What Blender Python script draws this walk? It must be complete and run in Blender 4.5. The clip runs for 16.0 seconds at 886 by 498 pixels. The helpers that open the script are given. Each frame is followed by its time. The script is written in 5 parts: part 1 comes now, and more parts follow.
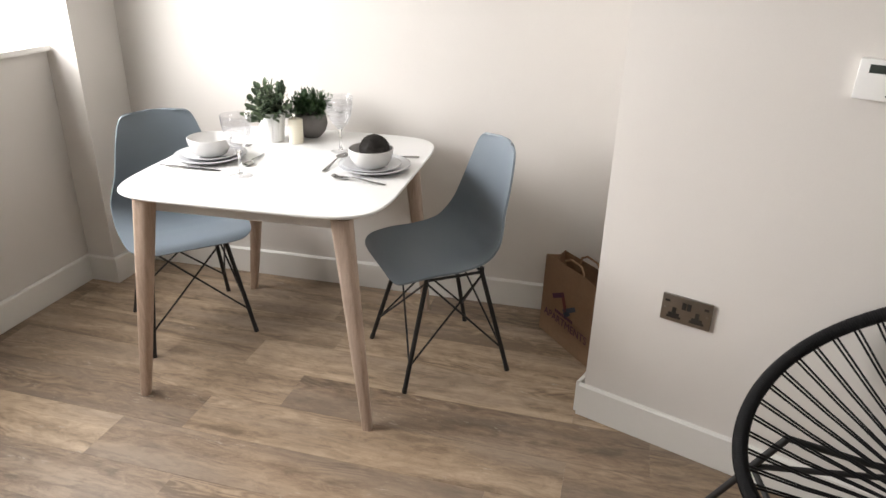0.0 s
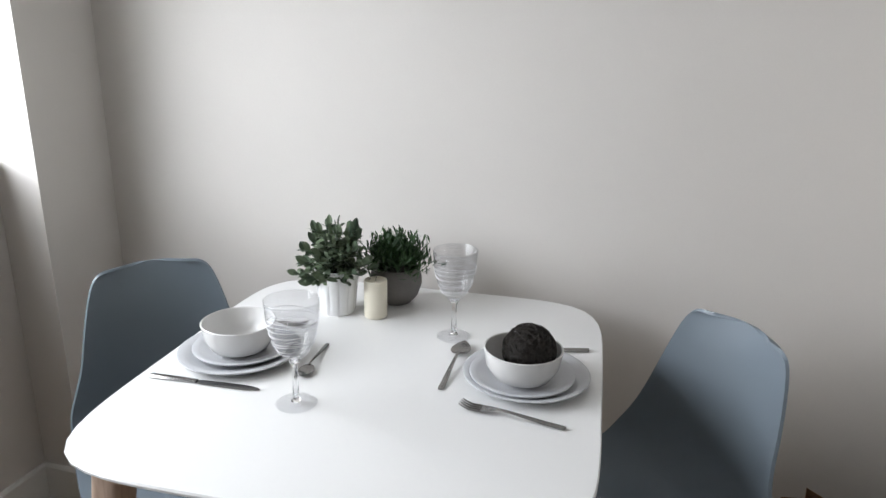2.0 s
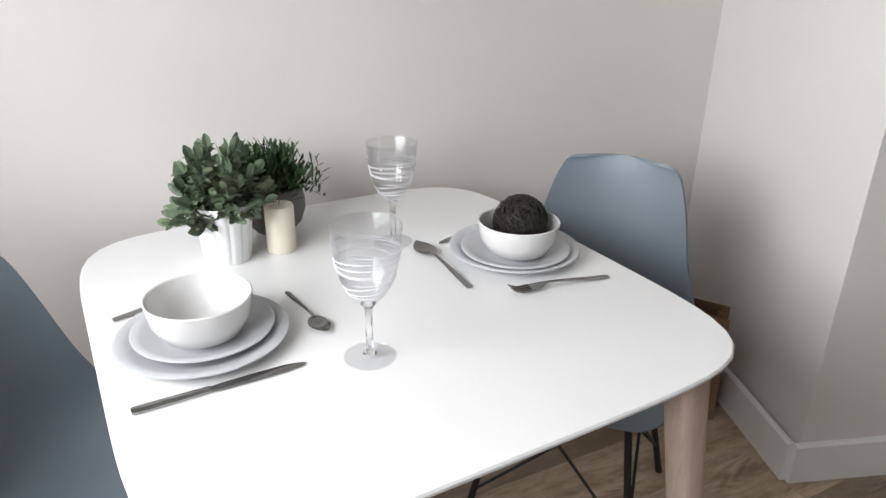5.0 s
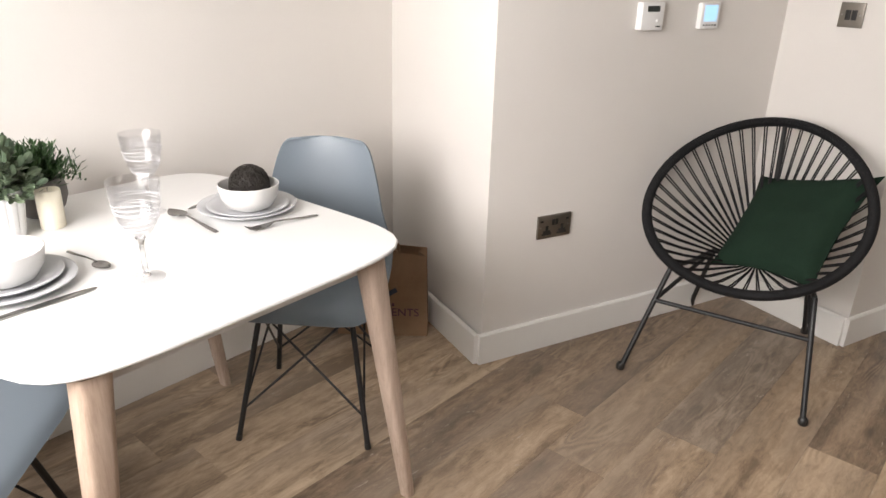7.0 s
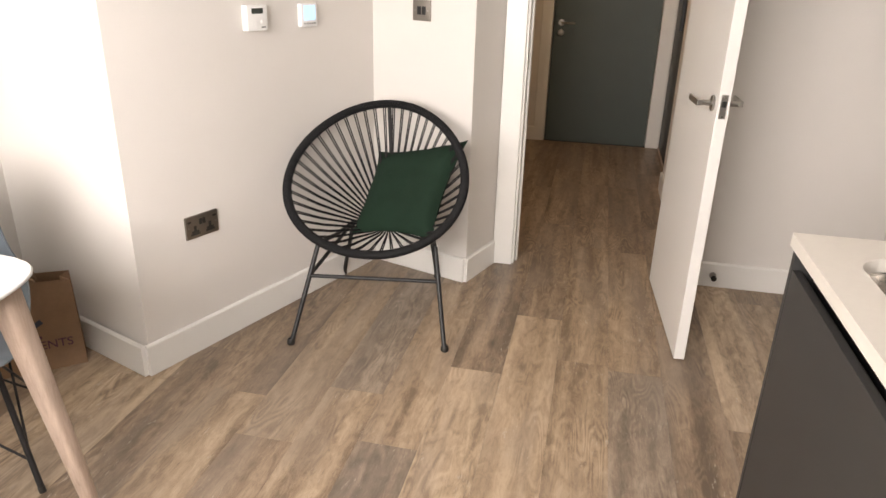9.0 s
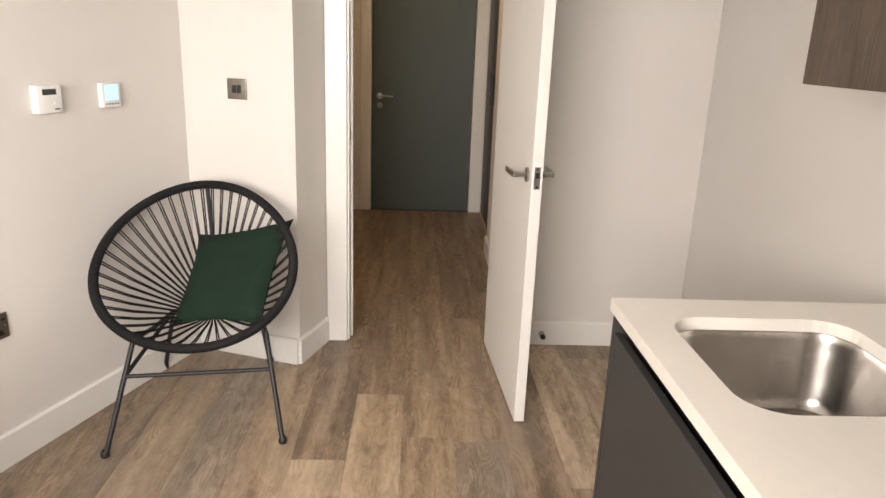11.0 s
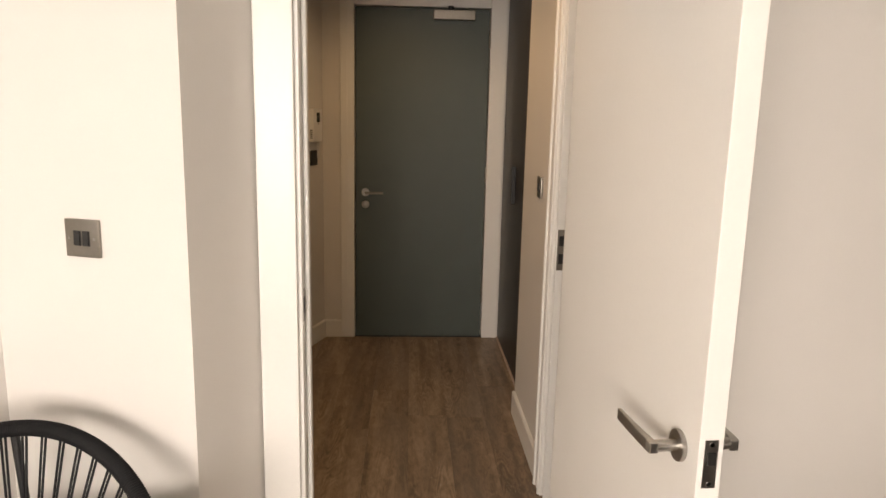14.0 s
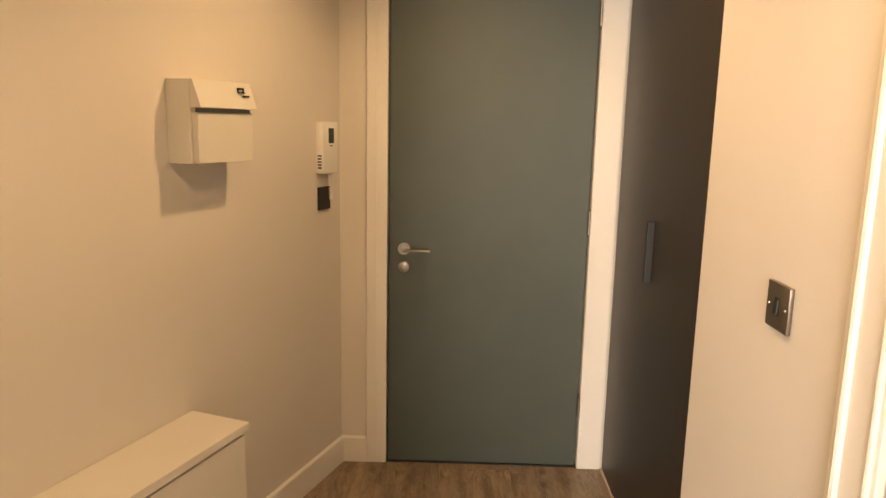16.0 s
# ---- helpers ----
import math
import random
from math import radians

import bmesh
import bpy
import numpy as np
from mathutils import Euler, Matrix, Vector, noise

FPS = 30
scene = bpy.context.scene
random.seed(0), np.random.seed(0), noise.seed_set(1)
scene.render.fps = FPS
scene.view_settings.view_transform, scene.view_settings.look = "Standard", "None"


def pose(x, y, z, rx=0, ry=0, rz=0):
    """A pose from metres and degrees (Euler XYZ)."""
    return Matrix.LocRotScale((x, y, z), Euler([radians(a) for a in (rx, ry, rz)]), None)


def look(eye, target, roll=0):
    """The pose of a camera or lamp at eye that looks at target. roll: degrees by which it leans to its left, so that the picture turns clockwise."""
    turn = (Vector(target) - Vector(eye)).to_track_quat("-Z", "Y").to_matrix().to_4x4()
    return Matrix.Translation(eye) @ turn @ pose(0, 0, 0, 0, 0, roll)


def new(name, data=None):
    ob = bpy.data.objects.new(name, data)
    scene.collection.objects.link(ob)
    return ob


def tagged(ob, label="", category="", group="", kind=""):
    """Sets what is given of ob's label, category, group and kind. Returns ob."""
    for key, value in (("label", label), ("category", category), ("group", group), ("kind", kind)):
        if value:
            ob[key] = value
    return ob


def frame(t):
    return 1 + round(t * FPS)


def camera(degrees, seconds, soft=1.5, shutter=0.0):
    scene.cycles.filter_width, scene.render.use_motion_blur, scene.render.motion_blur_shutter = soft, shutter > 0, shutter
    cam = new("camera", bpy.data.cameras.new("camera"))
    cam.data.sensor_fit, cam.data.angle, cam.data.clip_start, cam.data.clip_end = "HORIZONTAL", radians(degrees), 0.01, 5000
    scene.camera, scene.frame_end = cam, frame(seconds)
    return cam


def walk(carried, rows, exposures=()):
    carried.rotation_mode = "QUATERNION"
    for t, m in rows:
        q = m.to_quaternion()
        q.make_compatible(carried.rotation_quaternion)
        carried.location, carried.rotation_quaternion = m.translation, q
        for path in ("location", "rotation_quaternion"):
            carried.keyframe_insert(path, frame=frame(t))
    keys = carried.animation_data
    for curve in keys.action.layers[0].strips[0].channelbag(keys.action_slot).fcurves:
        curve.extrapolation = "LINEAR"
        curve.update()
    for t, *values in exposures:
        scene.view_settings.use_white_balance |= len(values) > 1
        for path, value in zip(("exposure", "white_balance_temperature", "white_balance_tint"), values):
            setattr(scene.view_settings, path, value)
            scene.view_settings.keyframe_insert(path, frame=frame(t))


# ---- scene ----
cam = camera(65.2, 16.0)
PATH = [
    (0, (0.328, 0.157, 1.478), (-0.134, 1.923, 0.661), 1.3),
    (0.5, (0.263, 0.373, 1.5), (-0.215, 2.18, 0.788), 1.2),
    (1, (0.085, 0.642, 1.477), (-0.416, 2.478, 0.864), 1.1),
    (1.5, (-0.114, 0.857, 1.451), (-0.618, 2.7, 0.859), 1.2),
    (2, (-0.328, 1.094, 1.398), (-0.838, 2.935, 0.806), 1.1),
    (2.5, (-0.525, 1.255, 1.37), (-1.017, 3.095, 0.76), 1.1),
    (3, (-0.725, 1.373, 1.334), (-0.928, 3.26, 0.705), 0.6),
    (3.5, (-0.866, 1.497, 1.294), (-0.661, 3.363, 0.604), 0.9),
    (4, (-0.994, 1.527, 1.267), (-0.433, 3.292, 0.513), 1.2),
    (4.2, (-1.042, 1.512, 1.255), (-0.375, 3.229, 0.477), 1.2),
    (6.3, (-1.366, 0.951, 1.366), (-0.258, 2.428, 0.596), 1.4),
    (6.5, (-1.396, 0.932, 1.358), (-0.183, 2.325, 0.592), 1.8),
    (7, (-1.452, 0.823, 1.34), (-0.057, 2.044, 0.59), 1.5),
    (7.5, (-1.512, 0.809, 1.371), (0.056, 1.795, 0.617), 1.5),
    (8, (-1.547, 0.772, 1.37), (0.13, 1.559, 0.617), 1.7),
    (8.5, (-1.566, 0.73, 1.391), (0.191, 1.317, 0.636), 1.7),
    (9, (-1.586, 0.7, 1.396), (0.227, 1.083, 0.643), 1.6),
    (9.5, (-1.595, 0.679, 1.4), (0.25, 0.86, 0.65), 1.5),
    (9.7, (-1.598, 0.671, 1.398), (0.254, 0.777, 0.65), 1.6),
    (11.8, (-1.357, 0.724, 1.47), (0.576, 0.615, 0.97), 1.8),
    (12, (-1.29, 0.706, 1.481), (0.647, 0.603, 0.993), 1.6),
    (12.5, (-1.079, 0.714, 1.487), (0.873, 0.607, 1.067), 1.6),
    (13, (-0.788, 0.77, 1.488), (1.169, 0.664, 1.089), 1.6),
    (13.5, (-0.432, 0.781, 1.483), (1.527, 0.673, 1.097), 1.2),
    (14, (-0.07, 0.747, 1.506), (1.892, 0.648, 1.129), 1.3),
    (14.5, (0.327, 0.791, 1.497), (2.29, 0.699, 1.128), 1.5),
    (15, (0.776, 0.77, 1.506), (2.739, 0.7, 1.133), 1.3),
    (15.5, (1.193, 0.759, 1.527), (3.158, 0.742, 1.156), 1.2),
    (16, (1.573, 0.791, 1.543), (3.54, 0.842, 1.183), 1.2),
]
EXPOSURES = [(0.0, -0.52, 6520, 12), (0.5, -0.90, 6450, 11), (1.0, -1.12, 6350, 10), (1.5, -1.22, 6100, 10), (2.5, -1.34, 5980, 10), (3.5, -1.28, 5950, 10), (4.2, -1.27, 6050, 11), (6.3, -0.92, 6430, 12), (7.0, -0.62, 6680, 14), (8.0, -0.44, 6820, 15), (9.5, -0.12, 7020, 16),
             (12.0, -0.29, 7050, 14), (13.5, -0.33, 7250, 15), (14.0, -0.18, 7450, 16), (14.5, -0.16, 8500, 18), (15.0, 0.40, 8700, 19), (15.5, 1.10, 8500, 17), (16.0, 1.10, 8500, 17)]
walk(cam, [(t, look(eye, target, roll)) for t, eye, target, roll in PATH], EXPOSURES)

# ---------------------------------------------------------------- light
world = bpy.data.worlds.new("sky")
scene.world = world
world.use_nodes = True
wn = world.node_tree.nodes
sky = wn.new("ShaderNodeTexSky")
sky.sky_type = "NISHITA"
sky.sun_disc = False
sky.sun_elevation, sky.sun_rotation = radians(40), radians(200)
world.node_tree.links.new(sky.outputs[0], wn["Background"].inputs[0])
wn["Background"].inputs[1].default_value = 0.12


def area_lamp(name, m, sx, sy, watts, colour, spread=180):
    d = bpy.data.lights.new(name, "AREA")
    d.shape, d.size, d.size_y, d.energy, d.color = "RECTANGLE", sx, sy, watts, colour
    d.spread = radians(spread)
    ob = new(name, d)
    ob.matrix_world = m
    return ob


def spot_lamp(name, x, y, z, watts, colour, angle=110):
    d = bpy.data.lights.new(name, "SPOT")
    d.energy, d.color, d.spot_size, d.spot_blend, d.shadow_soft_size = watts, colour, radians(angle), 0.6, 0.03
    ob = new(name, d)
    ob.matrix_world = pose(x, y, z)
    return ob


CEIL = 2.4
WARM = (1.0, 0.68, 0.37)
SOFT = (1.0, 0.88, 0.74)
area_lamp("daylight", look((-2.25, 1.60, 1.52), (-0.6, 1.60, 0.72)), 1.75, 0.92, 106, (1.0, 0.985, 0.955), 145)
LIVING_SPOTS = [(-0.75, 0.0), (0.60, 0.0)]
for lx, ly in LIVING_SPOTS:
    spot_lamp("downlight_beam", lx, ly, CEIL - 0.02, 7, SOFT, 92)
HALL_SPOTS = [(3.62, 0.80), (2.30, 0.80)]
for lx, ly in HALL_SPOTS:
    spot_lamp("downlight_beam", lx, ly, CEIL - 0.02, 17, WARM, 158)
spot_lamp("downlight_beam", 2.5, -0.75, CEIL - 0.02, 17, SOFT, 150)


# ---------------------------------------------------------------- materials
def mat(name, base, rough=0.5, metal=0.0, vary=0.06, scale=6.0, bump=0.0, bscale=120.0, spec=0.5, rvary=0.0, stretch=(1, 1, 1), coat=0.0):
    m = bpy.data.materials.new(name)
    m.use_nodes = True
    nt = m.node_tree
    n, ln = nt.nodes, nt.links
    p = n["Principled BSDF"]
    p.inputs["Roughness"].default_value = rough
    p.inputs["Metallic"].default_value = metal
    p.inputs["Specular IOR Level"].default_value = spec
    p.inputs["Coat Weight"].default_value = coat
    p.inputs["Coat Roughness"].default_value = 0.1
    tc = n.new("ShaderNodeTexCoord")
    mp = n.new("ShaderNodeMapping")
    mp.inputs["Scale"].default_value = stretch
    ln.new(tc.outputs["Object"], mp.inputs[0])
    big = n.new("ShaderNodeTexNoise")
    big.inputs["Scale"].default_value = scale
    big.inputs["Detail"].default_value = 6
    ln.new(mp.outputs[0], big.inputs[0])
    fine = n.new("ShaderNodeTexNoise")
    fine.inputs["Scale"].default_value = bscale
    fine.inputs["Detail"].default_value = 4
    ln.new(mp.outputs[0], fine.inputs[0])
    mixf = n.new("ShaderNodeMix")
    mixf.inputs[0].default_value = 0.35
    ln.new(big.outputs[0], mixf.inputs[2])
    ln.new(fine.outputs[0], mixf.inputs[3])
    ramp = n.new("ShaderNodeValToRGB")
    lo = tuple(c * (1 - vary) for c in base)
    hi = tuple(min(1, c * (1 + vary)) for c in base)
    ramp.color_ramp.elements[0].position, ramp.color_ramp.elements[1].position = 0.3, 0.7
    ramp.color_ramp.elements[0].color, ramp.color_ramp.elements[1].color = (*lo, 1), (*hi, 1)
    ln.new(mixf.outputs[0], ramp.inputs[0])
    ln.new(ramp.outputs[0], p.inputs["Base Color"])
    if rvary:
        mr = n.new("ShaderNodeMapRange")
        mr.inputs[3].default_value, mr.inputs[4].default_value = max(0.02, rough - rvary), min(1, rough + rvary)
        ln.new(big.outputs[0], mr.inputs[0])
        ln.new(mr.outputs[0], p.inputs["Roughness"])
    if bump:
        b = n.new("ShaderNodeBump")
        b.inputs["Strength"].default_value = bump
        b.inputs["Distance"].default_value = 0.002
        ln.new(fine.outputs[0], b.inputs["Height"])
        ln.new(b.outputs[0], p.inputs["Normal"])
    return m


def wood(name, dark, light, along="X", rough=0.5, fine=1.0, per_object=True, spread=0.5):
    """Grain stretched along one axis; each piece takes its own tone and stretch of grain."""
    m = bpy.data.materials.new(name)
    m.use_nodes = True
    n, ln = m.node_tree.nodes, m.node_tree.links
    p = n["Principled BSDF"]
    tc, info = n.new("ShaderNodeTexCoord"), n.new("ShaderNodeObjectInfo")
    off = n.new("ShaderNodeVectorMath")
    off.operation = "SCALE"
    off.inputs[0].default_value = (37.0, 19.0, 11.0)
    ln.new(info.outputs["Random"], off.inputs["Scale"])
    add = n.new("ShaderNodeVectorMath")
    ln.new(tc.outputs["Object"], add.inputs[0])
    ln.new(off.outputs[0], add.inputs[1])
    mp = n.new("ShaderNodeMapping")
    a, c = 1.9, 9.0
    mp.inputs["Scale"].default_value = {"X": (a, c, c), "Y": (c, a, c), "Z": (c, c, a)}[along]
    ln.new(add.outputs[0], mp.inputs[0])
    warp = n.new("ShaderNodeTexNoise")
    warp.inputs["Scale"].default_value, warp.inputs["Detail"].default_value = 1.6, 5
    warp.inputs["Distortion"].default_value = 0.9
    ln.new(mp.outputs[0], warp.inputs[0])
    grain = n.new("ShaderNodeTexNoise")
    grain.inputs["Scale"].default_value, grain.inputs["Detail"].default_value = 7.0 * fine, 8
    grain.inputs["Roughness"].default_value = 0.7
    ln.new(mp.outputs[0], grain.inputs[0])
    blot = n.new("ShaderNodeTexNoise")
    blot.inputs["Scale"].default_value, blot.inputs["Detail"].default_value = 6.5, 5
    ln.new(add.outputs[0], blot.inputs[0])
    m1 = n.new("ShaderNodeMix")
    m1.inputs[0].default_value = 0.36
    ln.new(warp.outputs[0], m1.inputs[2])
    ln.new(grain.outputs[0], m1.inputs[3])
    mps = n.new("ShaderNodeMapping")
    mps.inputs["Scale"].default_value = {"X": (7.0, 105.0, 105.0), "Y": (105.0, 7.0, 105.0), "Z": (105.0, 105.0, 7.0)}[along]
    ln.new(add.outputs[0], mps.inputs[0])
    streak = n.new("ShaderNodeTexNoise")
    streak.inputs["Scale"].default_value, streak.inputs["Detail"].default_value = 1.3, 6
    streak.inputs["Roughness"].default_value, streak.inputs["Distortion"].default_value = 0.65, 0.6
    ln.new(mps.outputs[0], streak.inputs[0])
    m0 = n.new("ShaderNodeMix")
    m0.inputs[0].default_value = 0.42
    ln.new(m1.outputs[0], m0.inputs[2])
    ln.new(streak.outputs[0], m0.inputs[3])
    m1 = m0
    m2 = n.new("ShaderNodeMix")
    m2.inputs[0].default_value = 0.16
    ln.new(m1.outputs[0], m2.inputs[2])
    ln.new(blot.outputs[0], m2.inputs[3])
    val = m2
    sc = n.new("ShaderNodeMath")
    sc.operation = "MULTIPLY_ADD"
    sc.inputs[1].default_value = 0.28 * spread if per_object else 0.0
    sc.inputs[2].default_value = -0.14 * spread if per_object else 0.0
    ln.new(info.outputs["Random"], sc.inputs[0])
    sm = n.new("ShaderNodeMath")
    ln.new(val.outputs[0], sm.inputs[0])
    ln.new(sc.outputs[0], sm.inputs[1])
    ramp = n.new("ShaderNodeValToRGB")
    e = ramp.color_ramp.elements
    e[0].position, e[1].position = 0.385, 0.62
    e[0].color, e[1].color = (*dark, 1), (*light, 1)
    k = e.new(0.5)
    k.color = (*[0.45 * d + 0.55 * l for d, l in zip(dark, light)], 1)
    ln.new(sm.outputs[0], ramp.inputs[0])
    hue = n.new("ShaderNodeHueSaturation")
    sat = n.new("ShaderNodeMath")
    sat.operation = "MULTIPLY_ADD"
    wn2 = n.new("ShaderNodeTexWhiteNoise")
    wn2.noise_dimensions = "1D"
    ln.new(info.outputs["Random"], wn2.inputs["W"])
    ln.new(wn2.outputs["Value"], sat.inputs[0])
    sat.inputs[1].default_value, sat.inputs[2].default_value = (0.16, 0.90) if per_object else (0.0, 1.0)
    ln.new(sat.outputs[0], hue.inputs["Saturation"])
    ln.new(ramp.outputs[0], hue.inputs["Color"])
    ln.new(hue.outputs[0], p.inputs["Base Color"])
    mr = n.new("ShaderNodeMapRange")
    mr.inputs[3].default_value, mr.inputs[4].default_value = rough - 0.1, rough + 0.12
    ln.new(grain.outputs[0], mr.inputs[0])
    ln.new(mr.outputs[0], p.inputs["Roughness"])
    b = n.new("ShaderNodeBump")
    b.inputs["Strength"].default_value, b.inputs["Distance"].default_value = 0.25, 0.001
    ln.new(grain.outputs[0], b.inputs["Height"])
    ln.new(b.outputs[0], p.inputs["Normal"])
    return m


def vinyl(name, dark, mid, light, grey):
    """Printed weathered-oak plank along x: long tonal bands, mottling, cathedral grain, knots and limed flecks."""
    m = bpy.data.materials.new(name)
    m.use_nodes = True
    n, ln = m.node_tree.nodes, m.node_tree.links
    p = n["Principled BSDF"]
    tc, info = n.new("ShaderNodeTexCoord"), n.new("ShaderNodeObjectInfo")
    off = n.new("ShaderNodeVectorMath")
    off.operation = "SCALE"
    off.inputs[0].default_value = (37.0, 19.0, 11.0)
    ln.new(info.outputs["Random"], off.inputs["Scale"])
    add = n.new("ShaderNodeVectorMath")
    ln.new(tc.outputs["Object"], add.inputs[0])
    ln.new(off.outputs[0], add.inputs[1])

    def field(sx, sy, detail, rough=0.55, warp=0.0):
        mp, tx = n.new("ShaderNodeMapping"), n.new("ShaderNodeTexNoise")
        mp.inputs["Scale"].default_value = (sx, sy, 1.0)
        ln.new(add.outputs[0], mp.inputs[0])
        ln.new(mp.outputs[0], tx.inputs[0])
        tx.inputs["Scale"].default_value, tx.inputs["Detail"].default_value = 1.0, detail
        tx.inputs["Roughness"].default_value, tx.inputs["Distortion"].default_value = rough, warp
        return tx.outputs[0]

    def calc(op, a, c, clamp=False):
        q = n.new("ShaderNodeMath")
        q.operation, q.use_clamp = op, clamp
        for k, v in enumerate((a, c)):
            if isinstance(v, (int, float)):
                q.inputs[k].default_value = v
            else:
                ln.new(v, q.inputs[k])
        return q.outputs[0]

    def window(v, lo, hi):
        q = n.new("ShaderNodeMapRange")
        q.interpolation_type = "SMOOTHSTEP"
        q.inputs[1].default_value, q.inputs[2].default_value = lo, hi
        ln.new(v, q.inputs[0])
        return q.outputs[0]

    bands = field(1.1, 14.0, 4, 0.55, 0.4)
    mottle = field(10.0, 27.0, 8, 0.70, 0.8)
    fine = field(30.0, 170.0, 6, 0.7)
    contour = field(1.5, 8.0, 2, 0.45, 0.3)
    rings = calc("SINE", calc("MULTIPLY", contour, 120.0), 0.0)
    rings = calc("MULTIPLY", rings, window(field(2.6, 9.0, 2), 0.48, 0.66))
    tone = calc("ADD", calc("MULTIPLY", bands, 0.46), calc("MULTIPLY", mottle, 0.44))
    tone = calc("ADD", tone, calc("MULTIPLY", fine, 0.18))
    tone = calc("ADD", tone, calc("MULTIPLY", rings, 0.05))
    tone = calc("ADD", tone, calc("MULTIPLY", calc("SUBTRACT", info.outputs["Random"], 0.5), 0.07))
    ramp = n.new("ShaderNodeValToRGB")
    e = ramp.color_ramp.elements
    e[0].position, e[1].position = 0.435, 0.665
    e[0].color, e[1].color = (*dark, 1), (*light, 1)
    e.new(0.55).color = (*mid, 1)
    ln.new(tone, ramp.inputs[0])
    vor, vm = n.new("ShaderNodeTexVoronoi"), n.new("ShaderNodeMapping")
    vm.inputs["Scale"].default_value = (3.2, 7.5, 1.0)
    ln.new(add.outputs[0], vm.inputs[0])
    ln.new(vm.outputs[0], vor.inputs[0])
    vor.inputs["Scale"].default_value = 1.0
    knot = calc("MULTIPLY", calc("SUBTRACT", 1.0, window(vor.outputs["Distance"], 0.02, 0.17)), window(field(2.0, 4.0, 1), 0.50, 0.60))
    fleck = calc("MULTIPLY", window(field(26.0, 110.0, 5, 0.7, 0.6), 0.57, 0.68), window(field(2.4, 8.0, 2), 0.50, 0.66))

    def blend(fac, a, colour):
        q = n.new("ShaderNodeMix")
        q.data_type = "RGBA"
        ln.new(fac, q.inputs[0])
        ln.new(a, q.inputs[6])
        q.inputs[7].default_value = (*colour, 1)
        return q.outputs[2]

    col = blend(calc("MULTIPLY", window(field(1.1, 7.0, 3), 0.44, 0.66), 0.35 + 0.4 * grey), ramp.outputs[0], tuple(0.95 * c for c in (mid[1] * 1.18, mid[1] * 0.95, mid[1] * 0.76)))
    col = blend(calc("MULTIPLY", knot, 0.6), col, tuple(0.45 * c for c in dark))
    col = blend(calc("MULTIPLY", fleck, 0.7), col, (0.50, 0.44, 0.37))
    ln.new(col, p.inputs["Base Color"])
    mr = n.new("ShaderNodeMapRange")
    mr.inputs[3].default_value, mr.inputs[4].default_value = 0.34, 0.52
    ln.new(mottle, mr.inputs[0])
    ln.new(mr.outputs[0], p.inputs["Roughness"])
    b = n.new("ShaderNodeBump")
    b.inputs["Strength"].default_value, b.inputs["Distance"].default_value = 0.22, 0.0008
    ln.new(fine, b.inputs["Height"])
    ln.new(b.outputs[0], p.inputs["Normal"])
    return m


def glass(name, tint=(1, 1, 1), rough=0.0, ior=1.16):
    m = bpy.data.materials.new(name)
    m.use_nodes = True
    p = m.node_tree.nodes["Principled BSDF"]
    p.inputs["Base Color"].default_value = (*tint, 1)
    p.inputs["Transmission Weight"].default_value = 1.0
    p.inputs["Roughness"].default_value = rough
    p.inputs["IOR"].default_value = ior
    return m


def thin_glass(name):
    """Thin clear glass: light goes straight through, the gloss grows where it is seen edge-on."""
    m = bpy.data.materials.new(name)
    m.use_nodes = True
    n, ln = m.node_tree.nodes, m.node_tree.links
    n.remove(n["Principled BSDF"])
    clear, gloss, mix, edge = n.new("ShaderNodeBsdfTransparent"), n.new("ShaderNodeBsdfGlossy"), n.new("ShaderNodeMixShader"), n.new("ShaderNodeLayerWeight")
    clear.inputs[0].default_value = (0.945, 0.947, 0.953, 1)
    gloss.inputs["Color"].default_value = (0.95, 0.95, 0.96, 1)
    gloss.inputs["Roughness"].default_value = 0.03
    rise, gain = n.new("ShaderNodeMath"), n.new("ShaderNodeMath")
    rise.operation, gain.operation = "POWER", "MULTIPLY_ADD"
    rise.inputs[1].default_value = 4.0
    gain.inputs[1].default_value, gain.inputs[2].default_value = 0.55, 0.05
    ln.new(edge.outputs["Facing"], rise.inputs[0])
    ln.new(rise.outputs[0], gain.inputs[0])
    ln.new(gain.outputs[0], mix.inputs[0])
    ln.new(clear.outputs[0], mix.inputs[1])
    ln.new(gloss.outputs[0], mix.inputs[2])
    ln.new(mix.outputs[0], n["Material Output"].inputs[0])
    return m


def glow(name, colour, strength):
    m = bpy.data.materials.new(name)
    m.use_nodes = True
    p = m.node_tree.nodes["Principled BSDF"]
    p.inputs["Base Color"].default_value = (*colour, 1)
    p.inputs["Emission Color"].default_value = (*colour, 1)
    p.inputs["Emission Strength"].default_value = strength
    return m


